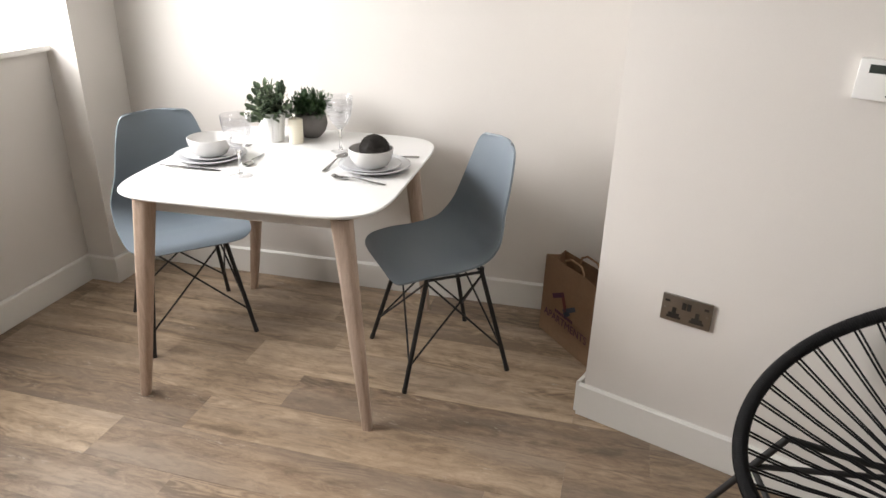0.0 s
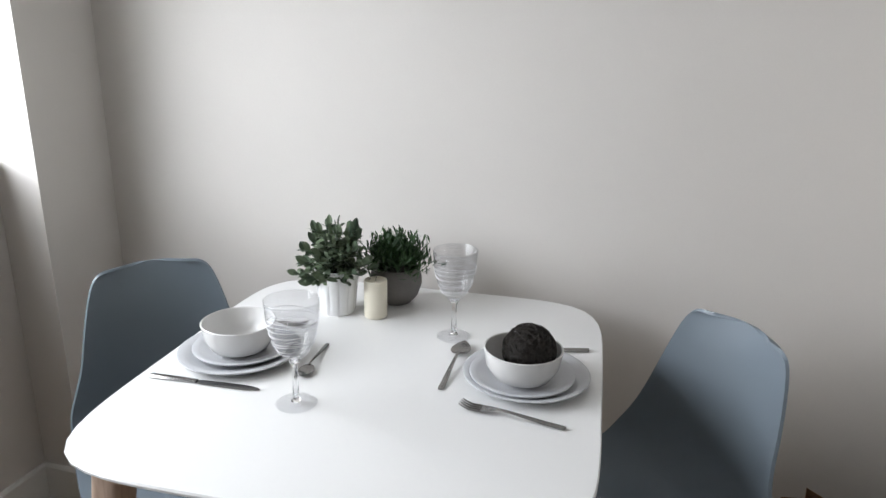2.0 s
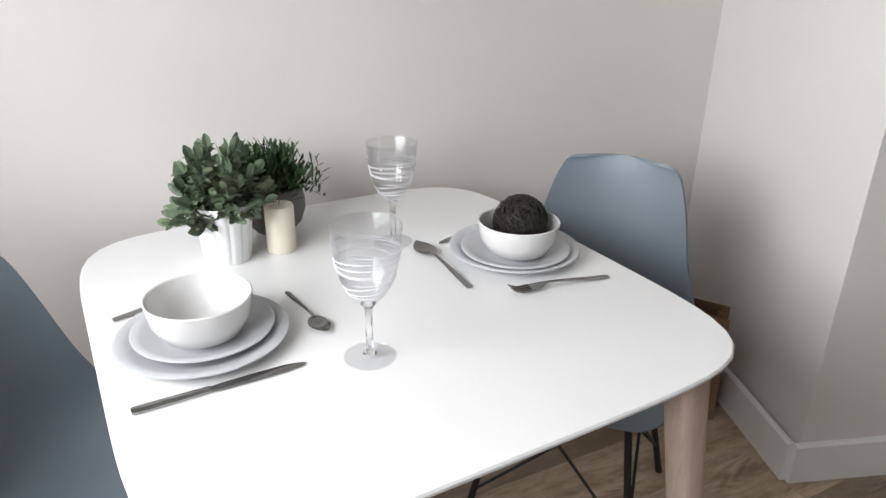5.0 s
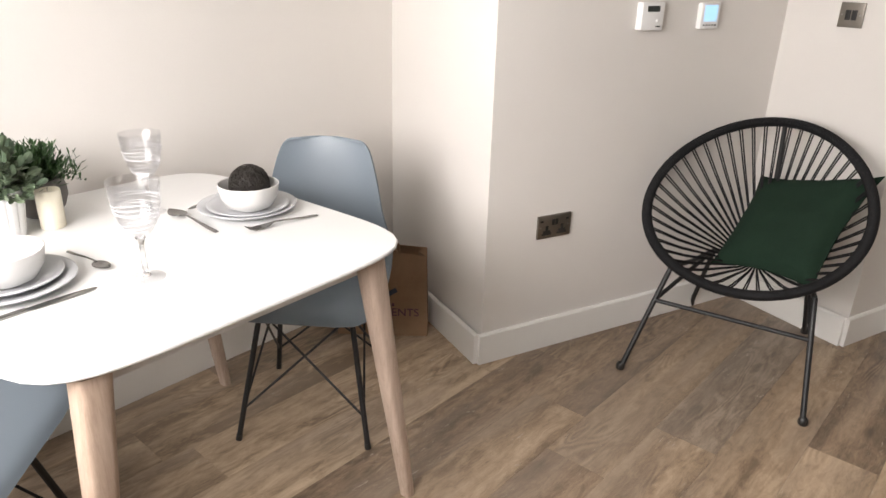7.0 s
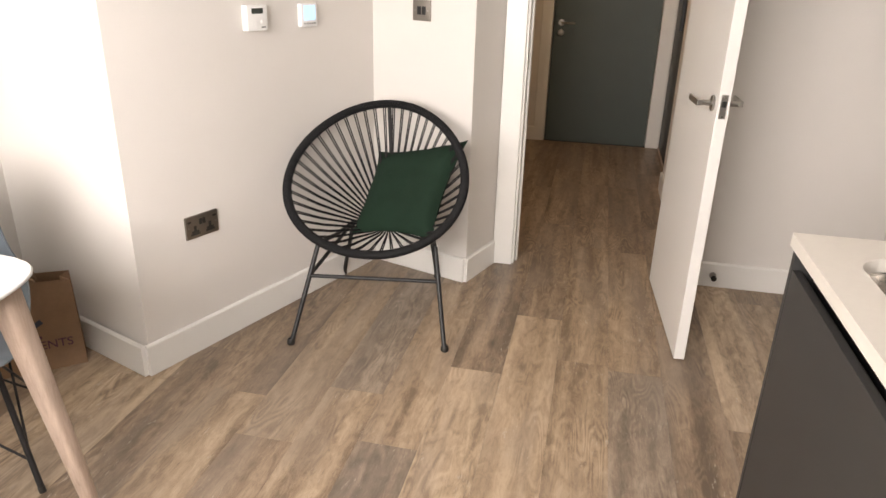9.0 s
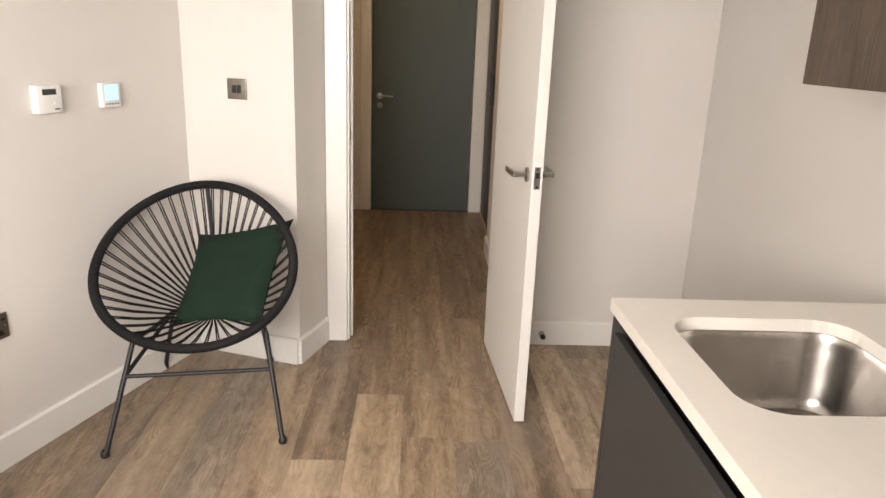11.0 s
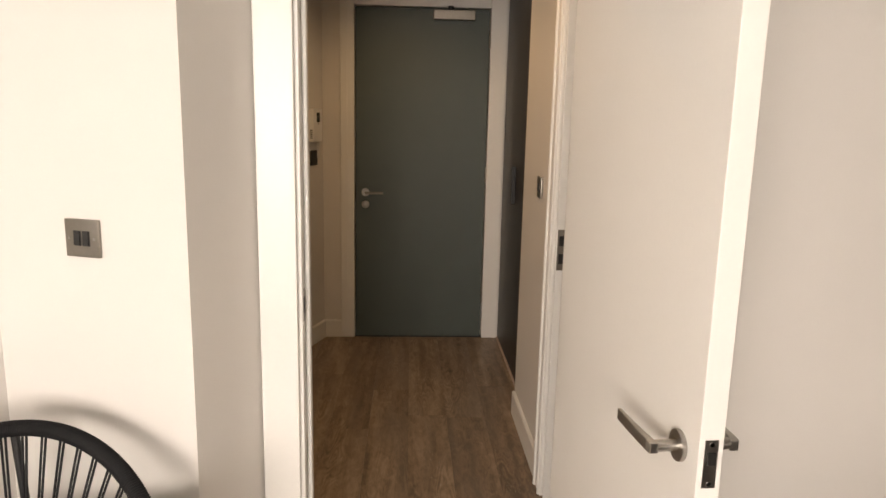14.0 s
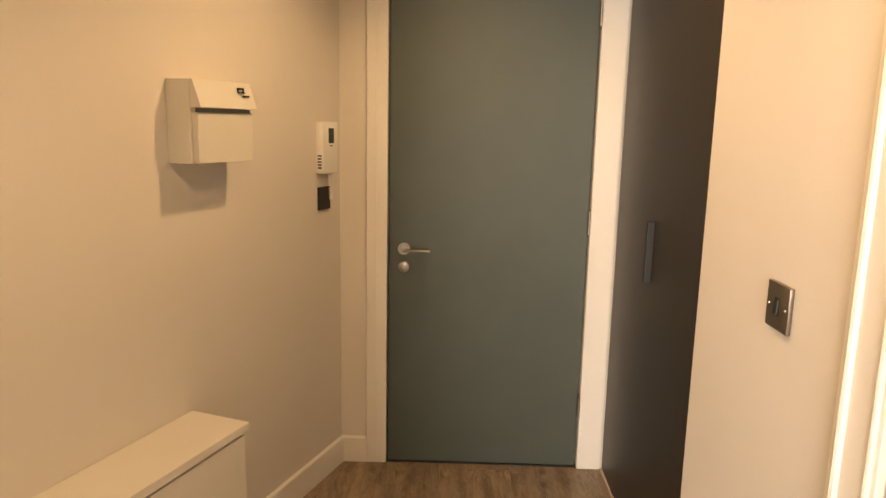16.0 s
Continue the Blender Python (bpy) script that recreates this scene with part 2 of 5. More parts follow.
def leafmat(name, dark, light, rough):
    m = bpy.data.materials.new(name)
    m.use_nodes = True
    n, ln = m.node_tree.nodes, m.node_tree.links
    p = n["Principled BSDF"]
    geo, ramp, tex, mx = n.new("ShaderNodeNewGeometry"), n.new("ShaderNodeValToRGB"), n.new("ShaderNodeTexNoise"), n.new("ShaderNodeMix")
    tc = n.new("ShaderNodeTexCoord")
    ln.new(tc.outputs["Object"], tex.inputs[0])
    tex.inputs["Scale"].default_value = 90
    mx.inputs[0].default_value = 0.3
    ln.new(geo.outputs["Random Per Island"], mx.inputs[2])
    ln.new(tex.outputs[0], mx.inputs[3])
    ramp.color_ramp.elements[0].color, ramp.color_ramp.elements[1].color = (*dark, 1), (*light, 1)
    ln.new(mx.outputs[0], ramp.inputs[0])
    ln.new(ramp.outputs[0], p.inputs["Base Color"])
    p.inputs["Roughness"].default_value = rough
    p.inputs["Specular IOR Level"].default_value = 0.35
    return m


M_WALL = mat("wall_paint", (0.715, 0.688, 0.655), 0.75, vary=0.025, scale=2.5, bump=0.12, bscale=260)
M_CEIL = mat("ceiling_paint", (0.70, 0.70, 0.685), 0.85, vary=0.02, scale=2, bump=0.1, bscale=220)
M_GLOSS = mat("satin_white_woodwork", (0.80, 0.79, 0.76), 0.38, vary=0.02, scale=3, bump=0.05, bscale=90, rvary=0.06)
M_DOORW = mat("white_door_paint", (0.80, 0.785, 0.755), 0.42, vary=0.02, scale=3, bump=0.06, bscale=140)
M_PLANKS = [vinyl("oak_vinyl_light", (0.200, 0.144, 0.096), (0.400, 0.300, 0.204), (0.540, 0.418, 0.298), 0.10),
            vinyl("oak_vinyl_mid", (0.165, 0.115, 0.075), (0.315, 0.230, 0.154), (0.455, 0.346, 0.240), 0.22),
            vinyl("oak_vinyl_dark", (0.125, 0.088, 0.060), (0.250, 0.180, 0.122), (0.380, 0.284, 0.198), 0.34),
            vinyl("oak_vinyl_grey", (0.120, 0.092, 0.070), (0.225, 0.174, 0.130), (0.360, 0.286, 0.218), 0.60)]
M_SLAB = mat("screed", (0.17, 0.125, 0.09), 0.9)
M_TABLE = mat("white_lacquer", (0.775, 0.775, 0.768), 0.30, vary=0.012, scale=4, rvary=0.05)
M_LEG = wood("pale_oak", (0.36, 0.262, 0.195), (0.58, 0.45, 0.36), "Z", 0.5, 1.6, True, 0.25)
M_SHELL = mat("blue_grey_plastic", (0.170, 0.205, 0.240), 0.42, vary=0.03, scale=5, bump=0.06, bscale=500)
M_BLACK = mat("black_powder_coat", (0.012, 0.012, 0.013), 0.5, vary=0.15, scale=20)
M_CORD = mat("black_cord", (0.011, 0.011, 0.012), 0.7, vary=0.2, scale=60, spec=0.22)
M_GREEN = mat("green_cotton", (0.011, 0.026, 0.016), 0.92, vary=0.14, scale=9, bump=0.5, bscale=900, spec=0.15)
M_STEEL = mat("brushed_steel", (0.42, 0.40, 0.375), 0.30, 1.0, vary=0.08, scale=30, rvary=0.06)
M_SINK = mat("brushed_sink_steel", (0.55, 0.52, 0.49), 0.24, 1.0, vary=0.08, scale=30, rvary=0.06)
M_PLATE = mat("pewter_plate", (0.30, 0.275, 0.245), 0.36, 1.0, vary=0.06, scale=40, rvary=0.05)
M_CHROME = mat("chrome", (0.72, 0.71, 0.70), 0.12, 1.0, vary=0.02)
M_CUTL = mat("cutlery_steel", (0.30, 0.295, 0.29), 0.22, 1.0, vary=0.05, scale=40, rvary=0.06)
M_SOCK = mat("dark_socket_plastic", (0.018, 0.017, 0.016), 0.4)
M_WPLAST = mat("white_plastic", (0.85, 0.85, 0.84), 0.4, vary=0.01)
M_LCD = mat("lcd_dark", (0.03, 0.04, 0.035), 0.2)
M_BLUE = glow("lit_blue_screen", (0.32, 0.60, 0.92), 1.35)
M_FDOOR = mat("slate_green_door", (0.066, 0.085, 0.077), 0.48, vary=0.05, scale=5, bump=0.08, bscale=200)
M_CUP = mat("dark_brown_laminate", (0.031, 0.0265, 0.024), 0.45, vary=0.1, scale=8, stretch=(1, 1, 0.2))
M_GREY = mat("anthracite_front", (0.034, 0.0335, 0.033), 0.5, vary=0.05, scale=6, bump=0.04, bscale=300)
M_GAP = mat("black_rail", (0.010, 0.010, 0.011), 0.4)
M_STONE = mat("pale_worktop", (0.76, 0.72, 0.66), 0.28, vary=0.02, scale=50)
M_UPPER = wood("dark_oak_front", (0.055, 0.040, 0.030), (0.14, 0.10, 0.075), "Z", 0.5, 1.4, True, 0.3)
M_PLATEW = mat("grey_white_stoneware", (0.49, 0.50, 0.52), 0.24, vary=0.012, scale=8)
M_BOWL = mat("white_stoneware", (0.655, 0.648, 0.636), 0.18, vary=0.01, scale=8)
M_WICKER = mat("black_twigs", (0.020, 0.016, 0.013), 0.6, vary=0.3, scale=60)
M_WICKER2 = mat("brown_twigs", (0.045, 0.038, 0.032), 0.6, vary=0.4, scale=60)
M_LEAF = leafmat("sage_leaf", (0.030, 0.052, 0.034), (0.185, 0.240, 0.145), 0.42)
M_LEAF2 = leafmat("dark_needle_leaf", (0.014, 0.040, 0.014), (0.060, 0.125, 0.042), 0.42)
M_STEM = mat("stem", (0.06, 0.07, 0.035), 0.7)
M_POTW = mat("white_glazed_pot", (0.82, 0.82, 0.82), 0.22, vary=0.01)
M_POTG = mat("grey_concrete_pot", (0.15, 0.14, 0.13), 0.8, vary=0.12, scale=25, bump=0.3, bscale=160)
M_SOIL = mat("dark_soil", (0.02, 0.016, 0.012), 0.95, vary=0.4, scale=90, bump=0.6, bscale=150)
M_WAX = mat("ivory_wax", (0.80, 0.75, 0.62), 0.45, vary=0.02)
M_WICK = mat("wick", (0.25, 0.22, 0.18), 0.9)
M_GLASS = thin_glass("clear_glass")
M_STEM = bpy.data.materials.new("solid_glass")
M_STEM.use_nodes = True
for key, value in (("Base Color", (0.97, 0.975, 0.98, 1)), ("Roughness", 0.015), ("IOR", 1.5), ("Transmission Weight", 1.0)):
    M_STEM.node_tree.nodes["Principled BSDF"].inputs[key].default_value = value
M_THREAD = mat("frosted_thread", (0.74, 0.74, 0.76), 0.3, vary=0.01)
M_PANE = glass("window_glass", (0.97, 1, 0.99))
M_PAPER = mat("brown_kraft_paper", (0.27, 0.165, 0.095), 0.8, vary=0.1, scale=14, bump=0.3, bscale=60)
M_INK1 = mat("purple_ink", (0.09, 0.03, 0.06), 0.7)
M_INK2 = mat("blue_grey_ink", (0.05, 0.06, 0.08), 0.7)
M_INK3 = mat("dark_red_ink", (0.16, 0.045, 0.04), 0.7)
M_FRAME = mat("dark_window_frame", (0.03, 0.03, 0.032), 0.45)
M_TILE = mat("grey_stone_tile", (0.30, 0.29, 0.275), 0.45, vary=0.1, scale=5, bump=0.06, bscale=60)
M_GROUT = mat("dark_grout", (0.05, 0.048, 0.045), 0.9)
M_CERAM = mat("white_ceramic", (0.82, 0.80, 0.79), 0.1, vary=0.01)
M_VANITY = wood("black_oak_vanity", (0.020, 0.017, 0.016), (0.055, 0.048, 0.045), "X", 0.5, 1.5, False)
M_MIRROR = mat("mirror", (0.90, 0.91, 0.91), 0.02, 1.0, vary=0.0)
M_HOB = mat("black_glass", (0.008, 0.008, 0.009), 0.06)
M_CHEST = mat("cream_white_laminate", (0.78, 0.76, 0.71), 0.42, vary=0.015)
M_CU = mat("cream_white_enamel", (0.74, 0.73, 0.68), 0.35, vary=0.015)
M_YELLOW = glass("yellow_bottle", (0.85, 0.70, 0.18), 0.05)
M_LAMP = glow("lamp_disc", (1.0, 0.85, 0.65), 6.0)


# ---------------------------------------------------------------- mesh helpers
def mesh_of(name, bm, material, smooth=False):
    me = bpy.data.meshes.new(name)
    bm.normal_update()
    bm.to_mesh(me)
    bm.free()
    me.materials.append(material)
    if smooth:
        me.polygons.foreach_set("use_smooth", [True] * len(me.polygons))
        me.set_sharp_from_angle(angle=radians(38))
    return me


def part(name, bm, material, parent=None, label="", smooth=False):
    ob = new(name, mesh_of(name, bm, material, smooth))
    if parent is not None:
        ob.parent = parent
    if label:
        ob["label"] = label
    return ob


def thing(name, label, category, m=None, group="", kind=""):
    ob = new(name)
    ob.empty_display_size = 0.1
    if m is not None:
        ob.matrix_world = m
    return tagged(ob, label, category, group, kind)


def structure(name, bm, material, label, category, smooth=False):
    return tagged(part(name, bm, material, smooth=smooth), label, category, kind="structure")


def bevel_all(bm, w, seg=2, angle=25):
    es = [e for e in bm.edges if len(e.link_faces) == 2 and e.calc_face_angle(0) > radians(angle)]
    if w > 0 and es:
        bmesh.ops.bevel(bm, geom=es, offset=w, segments=seg, affect="EDGES", profile=0.6, clamp_overlap=True)
    return bm


def box(x0, x1, y0, y1, z0, z1, bevel=0.0, bm=None, seg=2):
    b = bmesh.new()
    bmesh.ops.create_cube(b, size=1)
    for v in b.verts:
        v.co = Vector(((x0 + x1) / 2 + v.co.x * (x1 - x0), (y0 + y1) / 2 + v.co.y * (y1 - y0), (z0 + z1) / 2 + v.co.z * (z1 - z0)))
    bevel_all(b, bevel, seg)
    return join(bm, b)


def join(bm, b):
    if bm is None:
        return b
    me = bpy.data.meshes.new("joined")
    b.to_mesh(me)
    b.free()
    bm.from_mesh(me)
    bpy.data.meshes.remove(me)
    return bm


def prism(pts, z0, z1, bm=None, bevel=0.0):
    b = bmesh.new()
    f = b.faces.new([b.verts.new((x, y, z0)) for x, y in pts])
    r = bmesh.ops.extrude_face_region(b, geom=[f])
    bmesh.ops.translate(b, vec=(0, 0, z1 - z0), verts=[v for v in r["geom"] if isinstance(v, bmesh.types.BMVert)])
    bmesh.ops.recalc_face_normals(b, faces=b.faces)
    bevel_all(b, bevel)
    return join(bm, b)


def lathe(profile, seg=48, bm=None, centre=(0, 0, 0)):
    """Turns a list of (radius, height) about the z axis."""
    b = bmesh.new()
    rings = []
    for r, z in profile:
        if r < 1e-6:
            rings.append([b.verts.new((centre[0], centre[1], centre[2] + z))])
        else:
            rings.append([b.verts.new((centre[0] + r * math.cos(2 * math.pi * i / seg), centre[1] + r * math.sin(2 * math.pi * i / seg), centre[2] + z)) for i in range(seg)])
    for a, c in zip(rings, rings[1:]):
        for i in range(seg):
            j = (i + 1) % seg
            if len(a) == 1 and len(c) > 1:
                b.faces.new((a[0], c[i], c[j]))
            elif len(c) == 1 and len(a) > 1:
                b.faces.new((a[i], a[j], c[0]))
            elif len(a) > 1:
                b.faces.new((a[i], a[j], c[j], c[i]))
    bmesh.ops.recalc_face_normals(b, faces=b.faces)
    return join(bm, b)


def tube(points, r, seg=8, bm=None, closed=False, caps=True):
    """A round bar along points; r is one radius or one a point."""
    b = bmesh.new()
    pts = [Vector(p) for p in points]
    n = len(pts)
    rs = r if isinstance(r, (list, tuple)) else [r] * n
    side = None
    rings = []
    for i, p in enumerate(pts):
        if closed:
            d = pts[(i + 1) % n] - pts[i - 1]
        else:
            d = pts[min(i + 1, n - 1)] - pts[max(i - 1, 0)]
        d.normalize()
        if side is None:
            side = d.orthogonal().normalized()
        side = (side - d * side.dot(d)).normalized()
        up = d.cross(side)
        rings.append([b.verts.new(p + rs[i] * (math.cos(2 * math.pi * k / seg) * side + math.sin(2 * math.pi * k / seg) * up)) for k in range(seg)])
    for i in range(n if closed else n - 1):
        a, c = rings[i], rings[(i + 1) % n]
        for k in range(seg):
            b.faces.new((a[k], a[(k + 1) % seg], c[(k + 1) % seg], c[k]))
    if caps and not closed:
        b.faces.new(rings[0][::-1])
        b.faces.new(rings[-1])
    bmesh.ops.recalc_face_normals(b, faces=b.faces)
    return join(bm, b)


def rounded_rect(hx, hy, r, seg=8):
    out = []
    for cx, cy, a0 in ((hx - r, hy - r, 0), (r - hx, hy - r, 90), (r - hx, r - hy, 180), (hx - r, r - hy, 270)):
        for k in range(seg + 1):
            a = radians(a0 + 90 * k / seg)
            out.append((cx + r * math.cos(a), cy + r * math.sin(a)))
    return out


def moved(bm, m):
    bmesh.ops.transform(bm, matrix=m, verts=bm.verts)
    return bm


def lettering(name, text, size, material, parent, m, label=""):
    c = bpy.data.curves.new(name, "FONT")
    c.body, c.size, c.align_x, c.extrude = text, size, "CENTER", 0.0003
    tmp = new(name, c)
    me = bpy.data.meshes.new_from_object(tmp)
    bpy.data.objects.remove(tmp)
    me.materials.clear()
    me.materials.append(material)
    ob = new(name, me)
    ob.parent, ob.matrix_basis = parent, m
    if label:
        ob["label"] = label
    return ob


# ---------------------------------------------------------------- the plan
ANG = math.atan2(-0.331, 0.944)                       # the skewed walls run along this heading
D_ANG = Vector((math.cos(ANG), math.sin(ANG), 0))
NOSE = Vector((0.306, 2.166, 0))
KNEE = Vector((1.572, 1.722, 0))
NIB = Vector((1.409, 1.219, 0))
DOOR_X, DOOR_X2 = 1.680, 1.778
HALL_L = Vector((4.530, 1.315, 0))
TABLE_WALL = lambda x: 2.866 + 0.032 * x
ALC = (0.562, TABLE_WALL(0.562))
SK_H, SK_T = 0.122, 0.015

structure("wall_pillar", prism([(NOSE.x, NOSE.y), (KNEE.x, KNEE.y), (NIB.x, NIB.y), (DOOR_X, 1.128), (DOOR_X, 1.035), (DOOR_X2, 1.035), (DOOR_X2, 2.296), (DOOR_X2, 3.02), (ALC[0], 3.02), ALC], 0, CEIL),
          M_WALL, "off-white painted plaster wall stepping round a skewed corner", "wall")
structure("wall_table_side", prism([(-2.35, TABLE_WALL(-2.35)), (ALC[0] + 0.05, TABLE_WALL(ALC[0] + 0.05)), (ALC[0] + 0.05, 3.015), (-2.35, 3.015)], 0, CEIL), M_WALL, "off-white painted plaster wall behind the dining table", "wall")
WIN_Y0, WIN_Y1, WIN_Z0, WIN_Z1 = 0.70, 2.536, 1.03, 2.22
bm = box(-2.35, -1.985, -0.75, TABLE_WALL(-2), 0, WIN_Z0)
box(-2.35, -1.985, -0.75, TABLE_WALL(-2), WIN_Z1, CEIL, bm=bm)
box(-2.35, -1.985, -0.75, WIN_Y0, WIN_Z0, WIN_Z1, bm=bm)
box(-2.35, -1.985, WIN_Y1 + 0.004, TABLE_WALL(-2), WIN_Z0, WIN_Z1, bm=bm)
structure("wall_window_side", bm, M_WALL, "off-white plaster wall with a deep window recess", "wall")
structure("wall_boxed_column", box(-1.983, -1.842, WIN_Y1 + 0.002, TABLE_WALL(-1.9) + 0.03, 0.0005, CEIL - 0.001), M_WALL, "off-white boxed-in column in the room corner", "column")
structure("wall_kitchen", box(-2.32, DOOR_X2, -0.78, -0.635, 0, CEIL), M_WALL, "off-white painted wall behind the kitchen counter", "wall")
bm = box(DOOR_X, DOOR_X2, -0.633, 0.312, 0, CEIL)
box(DOOR_X, DOOR_X2, 0.312, 1.033, 2.07, CEIL, bm=bm)
structure("wall_door_side", bm, M_WALL, "off-white painted wall with an interior doorway", "wall")
bm = box(DOOR_X2 + 0.002, 1.84, 0.07, 0.19, 0, CEIL)
box(1.84, 2.464, 0.07, 0.19, 2.07, CEIL, bm=bm)
box(2.464, 3.285, 0.15, 0.19, 0, CEIL, bm=bm)
structure("wall_hall_right", bm, M_WALL, "cream painted hall wall beside the bathroom doorway", "wall")
hd = (Vector((DOOR_X2 + 0.002, HALL_L.y + (HALL_L.x - DOOR_X2) * 0.351, 0)))
structure("wall_hall_left", prism([(HALL_L.x, HALL_L.y), (hd.x, hd.y), (hd.x, hd.y + 0.15), (HALL_L.x, HALL_L.y + 0.15)], 0, CEIL), M_WALL, "cream painted skewed hall wall", "wall")
FD_Y0, FD_Y1, FD_H = 0.239, 1.110, 2.183
bm = box(4.532, 4.65, FD_Y1, 1.47, 0, CEIL)
box(4.532, 4.65, -0.60, FD_Y0, 0, CEIL, bm=bm)
box(4.532, 4.65, FD_Y0, FD_Y1, FD_H, CEIL, bm=bm)
box(4.60, 4.65, FD_Y0, FD_Y1, 0, FD_H, bm=bm)
structure("wall_front", bm, M_WALL, "cream painted wall around the entrance door", "wall")
# bathroom shell and the back of the hall cupboard
bm = box(3.232, 3.285, -1.8, 0.068, 0, CEIL)
box(DOOR_X2 + 0.002, 3.232, -1.9, -1.8, 0, CEIL, bm=bm)
box(3.2855, 4.53, -0.60, -0.52, 0, CEIL, bm=bm)
box(DOOR_X2 - 0.09, DOOR_X2 - 0.002, -1.9, -0.785, 0, CEIL, bm=bm)
structure("wall_bathroom", bm, M_WALL, "plain bathroom and cupboard walls", "wall")
bm = box(-2.32, 4.65, -1.9, 3.02, CEIL + 0.002, CEIL + 0.10)
structure("ceiling", bm, M_CEIL, "plain white painted ceiling", "ceiling")
floor = structure("floor", box(-2.32, 4.65, -1.9, 3.02, -0.10, -0.006), M_SLAB, "oak-effect plank flooring in mixed brown and grey tones", "floor")


def skirting(name, runs, h=SK_H, t=SK_T):
    """Runs: (start, end) with the room on the left hand side of the way from start to end."""
    top = tagged(new(name), "satin white square-edged skirting board", "skirting", kind="structure")
    for a, c in runs:
        a, c = Vector((*a, 0)), Vector((*c, 0))
        d = (c - a).normalized()
        nrm = Vector((-d.y, d.x, 0))
        b = bmesh.new()
        prof = [(0, 0.001), (t, 0.001), (t, h - 0.006), (t - 0.006, h), (0, h)]
        ends = [[b.verts.new(p + nrm * u + Vector((0, 0, z))) for u, z in prof] for p in (a, c)]
        for i in range(5):
            j = (i + 1) % 5
            b.faces.new((ends[0][i], ends[0][j], ends[1][j], ends[1][i]))
        b.faces.new(ends[0][::-1])
        b.faces.new(ends[1])
        bmesh.ops.recalc_face_normals(b, faces=b.faces)
        part("board", b, M_GLOSS, top)
    return top


rn = (Vector((DOOR_X, 1.128, 0)) - NIB).normalized()
e_ = 0.015
skirting("baseboard", [
    ((ALC[0] - 0.02, ALC[1] - 0.0), (-1.842, TABLE_WALL(-1.842) - 0.0)),
    ((NOSE.x - D_ANG.x * e_, NOSE.y - D_ANG.y * e_), (ALC[0], ALC[1])),
    ((KNEE.x, KNEE.y), (NOSE.x - D_ANG.x * e_, NOSE.y - D_ANG.y * e_)),
    ((NIB.x - rn.x * e_, NIB.y - rn.y * e_), (KNEE.x, KNEE.y)),
    ((DOOR_X, 1.128), (NIB.x - rn.x * e_, NIB.y - rn.y * e_)),
    ((-1.842, TABLE_WALL(-1.842)), (-1.842, WIN_Y1 - 0.013)),
    ((-1.842, WIN_Y1 + 0.002), (-1.985, WIN_Y1 + 0.002)),
    ((-1.985, WIN_Y1), (-1.985, -0.635)),
    ((DOOR_X, -0.635), (DOOR_X, 0.226)),
    ((0.02, -0.635), (DOOR_X, -0.635)),
    ((HALL_L.x, HALL_L.y), (3.63, HALL_L.y + (HALL_L.x - 3.63) * 0.351)),
    ((2.604, 0.19), (3.284, 0.19)),
    ((4.532, 1.20), (4.532, HALL_L.y)),
])
tagged(bpy.data.objects["baseboard"], "satin white square-edged skirting boards", "skirting", kind="structure")

# ---------------------------------------------------------------- window
win = tagged(new("window_1"), "dark framed window in a deep white recess", "window", kind="structure")
part("window_sill", box(-2.284, -1.955, WIN_Y0 + 0.002, WIN_Y1 - 0.002, WIN_Z0 + 0.001, WIN_Z0 + 0.026, 0.006), M_GLOSS, win, "white painted sill board")
for nm, b4 in (("window_frame", (WIN_Y0, WIN_Y1, WIN_Z0 + 0.026, WIN_Z0 + 0.09)), ("window_frame", (WIN_Y0, WIN_Y1, WIN_Z1 - 0.06, WIN_Z1)),
               ("window_frame", (WIN_Y0, WIN_Y0 + 0.06, WIN_Z0 + 0.09, WIN_Z1 - 0.06)), ("window_frame", (WIN_Y1 - 0.06, WIN_Y1, WIN_Z0 + 0.09, WIN_Z1 - 0.06)),
               ("window_frame", (1.60, 1.66, WIN_Z0 + 0.09, WIN_Z1 - 0.06))):
    part(nm, box(-2.345, -2.285, *b4, 0.004), M_FRAME, win)
for y0, y1 in ((WIN_Y0 + 0.06, 1.60), (1.66, WIN_Y1 - 0.06)):
    pn = part("pane", box(-2.318, -2.312, y0, y1, WIN_Z0 + 0.09, WIN_Z1 - 0.06), M_PANE, win)
    pn.visible_shadow = False


